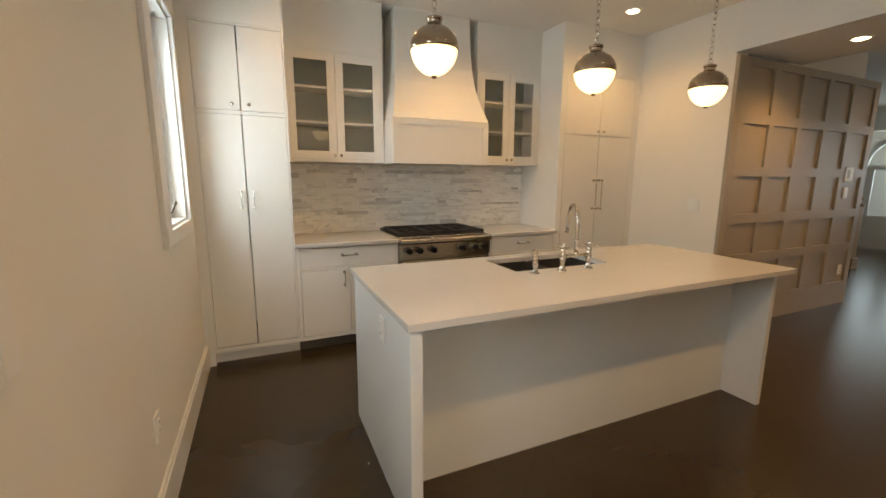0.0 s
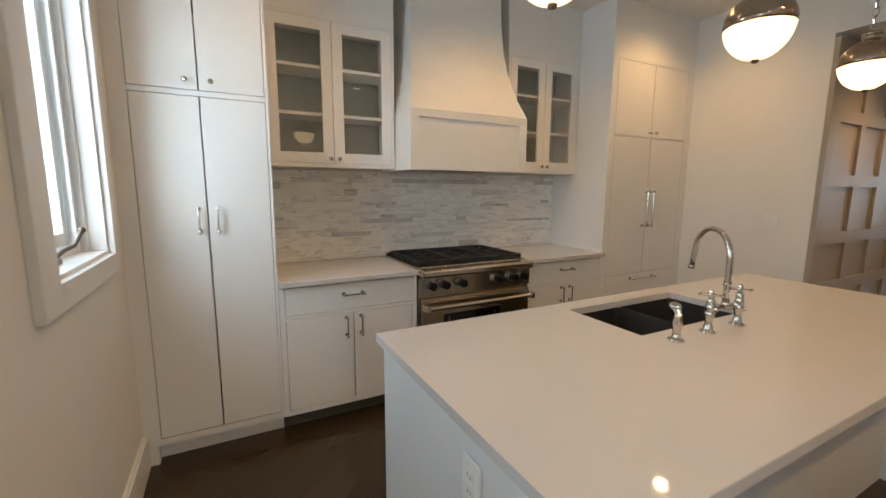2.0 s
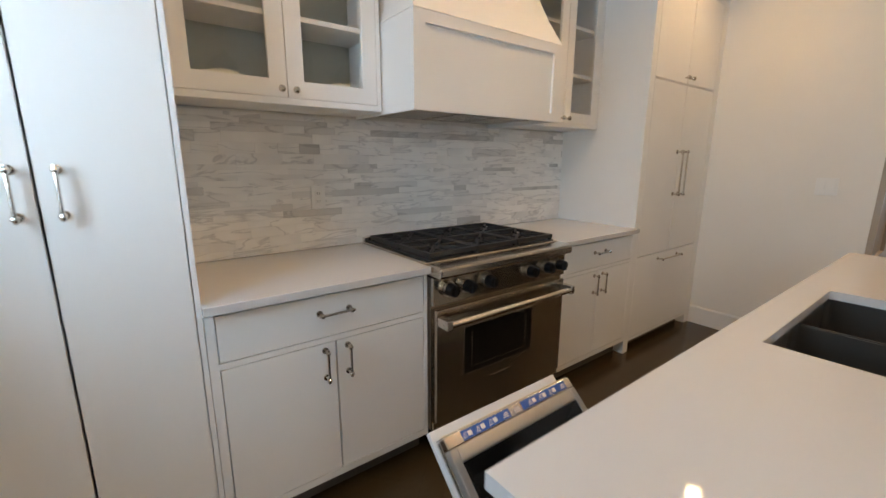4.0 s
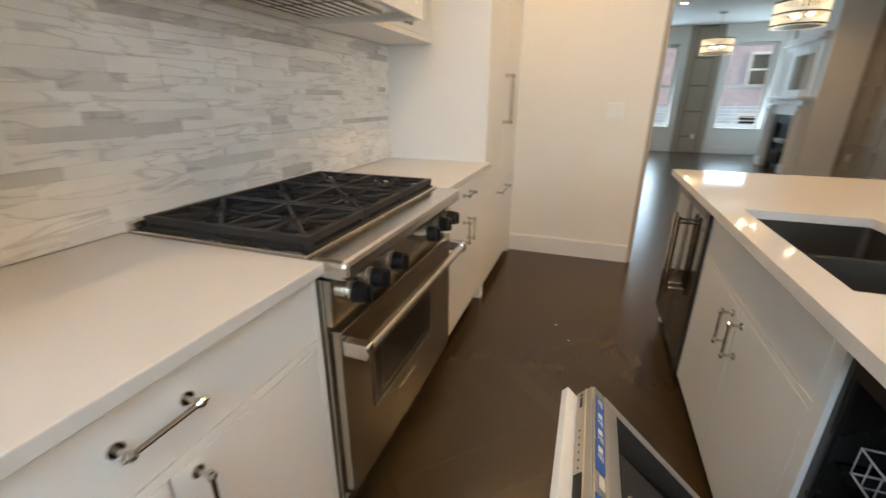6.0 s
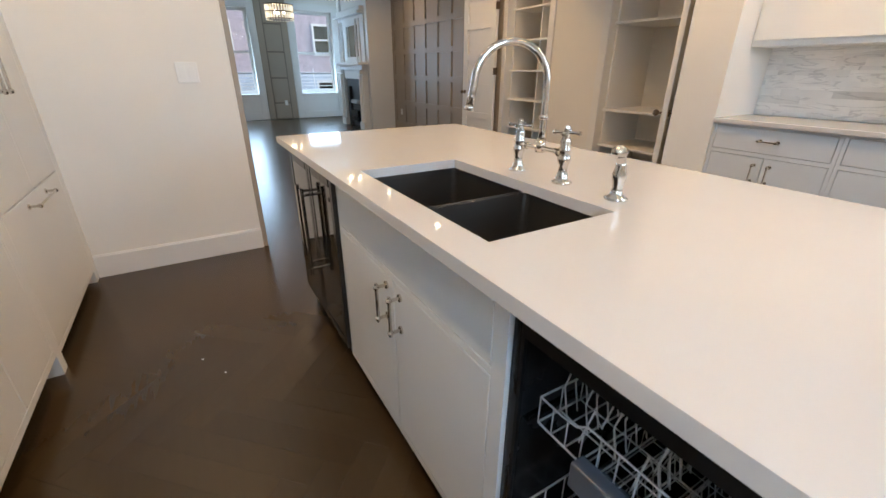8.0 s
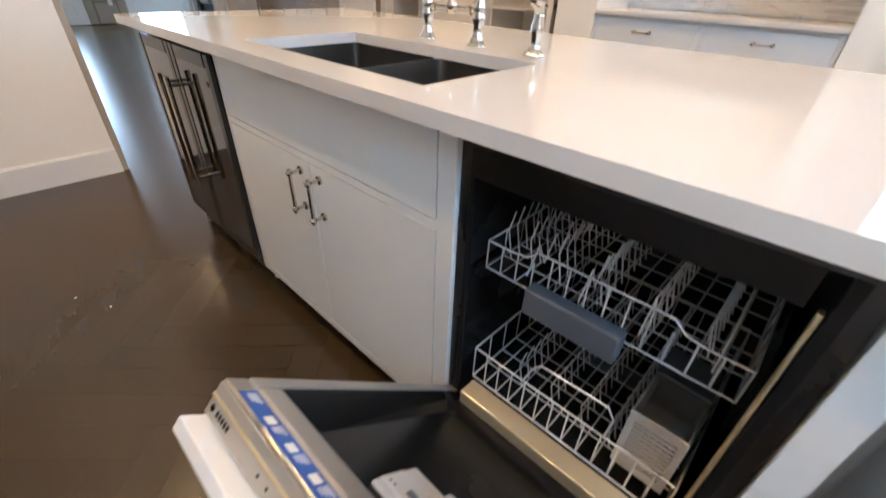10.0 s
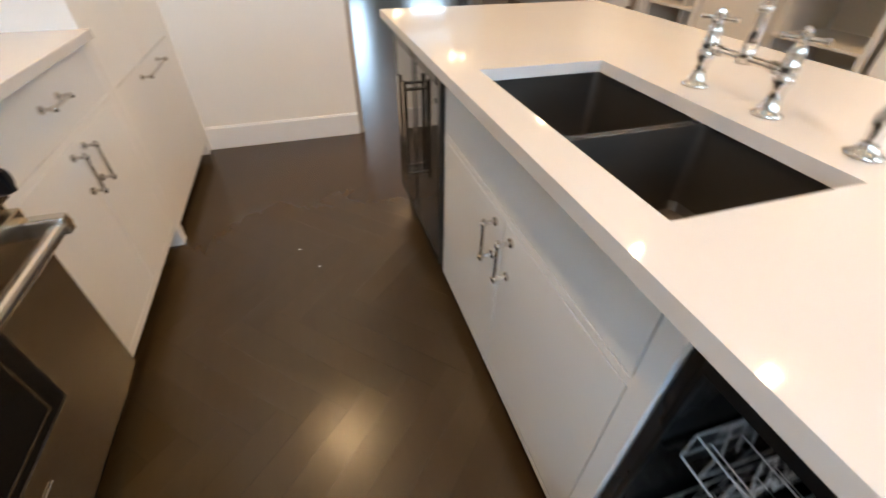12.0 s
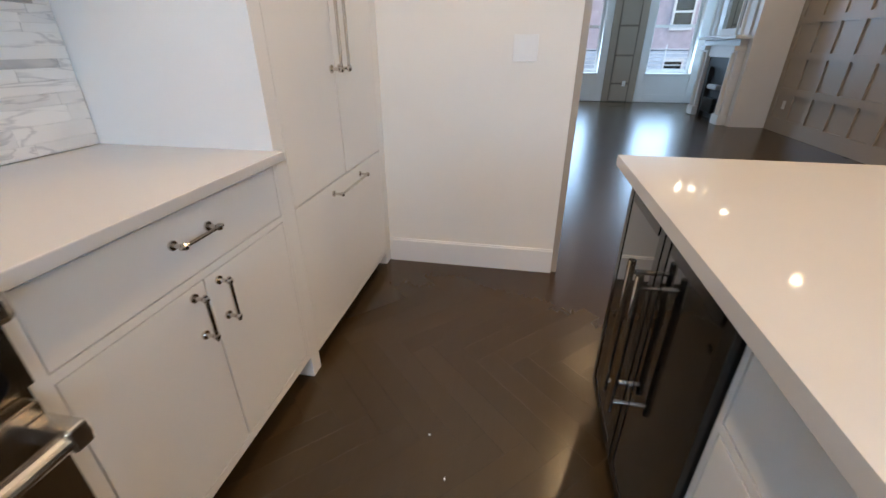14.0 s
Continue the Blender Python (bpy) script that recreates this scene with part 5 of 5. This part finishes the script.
def grey_unit(x0, x1, label):
    u = cabinet("base_cabinet", N, x0, x1, 0.10, 0.883, 0.515, label, GREYCAB, [(x0 + 0.02, x1 - 0.02, 0.715, 0.87), (x0 + 0.02, x1 - 0.02, 0.13, 0.69)], "nook cabinets")
    d = slab(N, u, "drawer", x0 + 0.02, x1 - 0.02, 0.715, 0.87, GREYCAB)
    c = (x0 + x1) / 2
    pull(N, d, c, 0.795, 0.10)
    for a, b, hx in ((x0 + 0.02, c, c - 0.045), (c, x1 - 0.02, c + 0.045)):
        d = slab(N, u, "door", a, b, 0.13, 0.69, GREYCAB)
        pull(N, d, hx, 0.585, 0.105, True)
    return settle(u)


grey_unit(2.375, 3.095, "pale grey painted base cabinet beside the white return wall")
grey_unit(1.652, 2.373, "pale grey painted base cabinet under the nook worktop")
w = part("worktop", boxes((1.65, 3.098, -4.388, -3.845, 0.885, 0.915), bev=0.003), QUARTZ)
tagged(w, "pale quartz worktop over the grey nook cabinets", "worktop")
nb = thing("nook_wall_unit", "white painted wall unit boxed in above the nook worktop", "cabinet", "", (2.37, -4.3, 1.42))
part("body", boxes((1.65, 3.098, -4.397, -4.09, 1.365, CEIL - 0.004)), CAB, nb)
for k in range(2):
    a = 1.68 + k * 0.70
    part("door", boxes((a, a + 0.695, -4.0895, -4.07, 1.40, 2.4), bev=0.002), CAB, nb)
settle(nb)

# glazed garden door in the back wall, unseen and assumed as a daylight source
gd = thing("window_5", "assumed white glazed garden door, out of view, letting in cool fill", "window")
gd["kind"] = "structure"
part("window_frame", boxes((0.45, 0.53, YS - 0.1, YS - 0.04, 0, 2.35), (1.07, 1.15, YS - 0.1, YS - 0.04, 0, 2.35), (0.53, 1.07, YS - 0.1, YS - 0.04, 2.25, 2.35), (0.53, 1.07, YS - 0.1, YS - 0.04, 0, 0.2)), TRIM, gd)
g = part("pane", boxes((0.53, 1.07, YS - 0.075, YS - 0.07, 0.2, 2.25)), GLASS, gd)
g.visible_shadow = False

# ---- chandeliers ----
def chandelier(x, y, zc):
    t = thing("chandelier", "round lit chandelier with rows of glass bars in a metal ring", "chandelier", "living room chandeliers", (x, y, CEIL))
    part("canopy", rod(bmesh.new(), (x, y, CEIL - 0.03), (x, y, CEIL - 0.001), 0.07, 20), NICKEL, t)
    part("stem", rod(bmesh.new(), (x, y, zc + 0.16), (x, y, CEIL - 0.03), 0.009, 8), NICKEL, t)
    for z in (zc - 0.13, zc, zc + 0.13):
        bm = bmesh.new()
        lathe(bm, [(0.275, z - 0.009), (0.285, z - 0.009), (0.285, z + 0.009), (0.275, z + 0.009)], Matrix.Translation((x, y, 0)), 36)
        part("ring", bm, BRONZE, t)
    for k in range(30):
        an = 2 * math.pi * k / 30
        c, s = x + 0.268 * math.cos(an), y + 0.268 * math.sin(an)
        part("glass_bar", rod(bmesh.new(), (c, s, zc - 0.15), (c, s, zc + 0.14), 0.010, 6), CRYST, t)
    for k in range(4):
        an = math.pi / 2 * k
        part("arm", rod(bmesh.new(), (x, y, zc + 0.14), (x + 0.28 * math.cos(an), y + 0.28 * math.sin(an), zc + 0.13), 0.006, 6), BRONZE, t)
    for k in range(3):
        an = 2 * math.pi * k / 3
        bm = ball(bmesh.new(), (x + 0.1 * math.cos(an), y + 0.1 * math.sin(an), zc), 0.035, 12, 8)
        part("bulb", bm, CANE, t)
    return settle(t)


chandelier(8.0, -2.85, 2.28)
chandelier(11.7, -2.78, 2.30)

for x, y, r in ((1.17, -1.55, 12), (1.28, -2.1, 50), (3.35, -0.52, 80), (3.2, -0.60, 20)):
    c = part("debris_flake", boxes((-0.0035, 0.004, -0.002, 0.002, 0.0, 0.002)), WHITEP)
    c.matrix_world = pose(x, y, 0.0005, 0, 0, r)
    tagged(c, "tiny white plaster flake lying on the dark floor", "debris", "floor crumbs")

# ---- street ----
struct("ground", boxes((-60, 90, -90, 90, -3.2, -3.0)), GROUND, "dark street ground below the windows", "ground")
hs = thing("brick_building", "brick row houses with stone storey across the street", "building", "", (32, -4, -3))
hs_y = [-34 + 6 * k for k in range(11)]
part("wall", boxes((32, 38, -36, 32, 0.95, 9.0)), HAZED_BRICK, hs)
part("stone_base", boxes((31.9, 38, -36, 32, -3, 0.9)), HAZED_STONE, hs)
part("cornice", boxes((31.5, 38.2, -36, 32, 9.0, 9.5)), HAZED_STONE, hs)
for k in range(22):
    y = -34 + 3 * k
    for z in (-1.4, 2.0, 5.6):
        f = part("window", boxes((31.84, 31.99, y, y + 0.12, z, z + 1.9), (31.84, 31.99, y + 1.08, y + 1.2, z, z + 1.9), (31.84, 31.99, y + 0.12, y + 1.08, z, z + 0.14), (31.84, 31.99, y + 0.12, y + 1.08, z + 1.76, z + 1.9), (31.84, 31.99, y + 0.12, y + 1.08, z + 0.9, z + 1.0)), TRIM, hs)
        part("pane", boxes((31.85, 31.88, y + 0.12, y + 1.08, z + 0.14, z + 1.76)), BGLASS, f)
settle(hs)

# ---- marble mosaic on the range wall ----
def tiles(parent_name, x0, x1, y, s, z0, z1, seed, label, limit=300):
    t = thing(parent_name, label, "backsplash")
    t["kind"] = "structure"
    rnd = random.Random(seed)
    part("grout_bed", boxes((x0, x1, y, y + s * 0.008, z0, z1)), GROUT, t)
    cache = {}
    z = z0 + 0.002
    n = 0
    while z < z1 - 0.01:
        h = min(rnd.choice((0.024, 0.034, 0.034, 0.048)), z1 - z - 0.001)
        x = x0 + 0.001
        x_end = x1 - 0.001
        first = rnd.uniform(0.08, 0.3)
        while x < x_end - 0.004:
            w = min(round(first if first else rnd.choice((0.1, 0.15, 0.2, 0.3, 0.3, 0.4)), 3), x_end - x)
            first = 0
            th = rnd.choice((0.0092, 0.010, 0.0106))
            key = (round(w, 3), round(h, 3), th)
            if key not in cache:
                bm = boxes((-w / 2 + 0.0004, w / 2 - 0.0004, 0, -th, -h / 2 + 0.0004, h / 2 - 0.0004))
                me = bpy.data.meshes.new("tile")
                bmesh.ops.recalc_face_normals(bm, faces=bm.faces)
                bm.to_mesh(me)
                bm.free()
                me.materials.append(MARBLE)
                cache[key] = me
            ob = new("tile", cache[key])
            ob.parent = t
            ob.matrix_local = Matrix.Translation((x + w / 2, y, z + h / 2)) @ (Matrix() if s > 0 else Matrix.Rotation(math.pi, 4, "Z"))
            x += w
            n += 1
        z += h
    return n


tiles("trim_backsplash", 0.982, 3.538, Y0 - 0.0115 + 0.0, 1, 0.916, 1.574, 3, "polished marble strip mosaic behind the range")
struct("trim", boxes((1.822, 2.778, Y0 - 0.0115, Y0 - 0.001, 1.576, CEIL)), GROUT, "marble strip mosaic continuing up beside the hood", "trim")
tiles("trim_backsplash", 1.66, 3.098, -4.3995, -1, 0.916, 1.364, 8, "polished marble strip mosaic in the nook")
plate("wall_socket", "white double socket on the marble backsplash", pose(1.60, Y0 - 0.0235, 1.175, 0, 0, 0), 0.072, 0.116, "outlet")

# ---- herringbone floor ----
fl = thing("floor_planks", "dark brown stained herringbone parquet with a satin finish", "floor")
fl["kind"] = "structure"
PW, PL = 0.10, 0.60
rest = []
near = []
c45 = math.cos(math.pi / 4)

def plank_rects():
    """Herringbone of k = 6: each cell of the grid belongs to a plank along u or along v."""
    K = int(round(PL / PW))
    for i in range(-40, 150):
        for j in range(-110, 60):
            r = (i - j) % (2 * K)
            if r == 0:
                yield (i * PW, (i + K) * PW, j * PW, (j + 1) * PW, 0)
            if r == 2 * K - 1:
                yield (i * PW, (i + 1) * PW, j * PW, (j + K) * PW, 1)


for u0, u1, v0, v1, o in plank_rects():
    uc, vc = (u0 + u1) / 2, (v0 + v1) / 2
    cx, cy = (uc - vc) * c45, (uc + vc) * c45
    if not (0.0 < cx < 13.3 and YS - 0.1 < cy < (0.3 if cx < 4.9 else 1.1)):
        continue
    (near if 0.3 < cx < 3.6 and -1.15 < cy < 0.05 else rest).append((cx, cy, o))
near.sort(key=lambda p: abs(p[0] - 2.2) + abs(p[1] + 0.5))
rest += near[300:]
near = near[:300]


def plank_corners(cx, cy, o):
    an = math.pi / 4 + (math.pi / 2 if o else 0)
    ux, uy = math.cos(an) * (PL / 2 - 0.0001), math.sin(an) * (PL / 2 - 0.0001)
    vx, vy = -math.sin(an) * (PW / 2 - 0.0001), math.cos(an) * (PW / 2 - 0.0001)
    lo = [(cx + a * ux + b * vx, cy + a * uy + b * vy) for a, b in ((-1, -1), (1, -1), (1, 1), (-1, 1))]
    hi = [(cx + a * ux * 0.9995 + b * vx * 0.997, cy + a * uy * 0.9995 + b * vy * 0.997) for a, b in ((-1, -1), (1, -1), (1, 1), (-1, 1))]
    return [(x, y, -0.005) for x, y in lo] + [(x, y, 0.0) for x, y in hi]


QF = [(4, 5, 6, 7), (0, 1, 5, 4), (1, 2, 6, 5), (2, 3, 7, 6), (3, 0, 4, 7)]
vs, fs = [], []
for cx, cy, o in rest:
    k = len(vs)
    vs += plank_corners(cx, cy, o)
    fs += [tuple(k + q for q in f) for f in QF]
me = bpy.data.meshes.new("plank_field")
me.from_pydata(vs, [], fs)
me.materials.append(FLOORB)
ob = new("plank_field", me)
ob.parent = fl
ob["kind"] = "stuff"
for o in (0, 1):
    me = bpy.data.meshes.new("plank")
    me.from_pydata(plank_corners(0, 0, o), [], QF)
    me.materials.append(FLOORP)
    for cx, cy, oo in near:
        if oo == o:
            ob = new("plank", me)
            ob.parent, ob.location = fl, (cx, cy, 0)
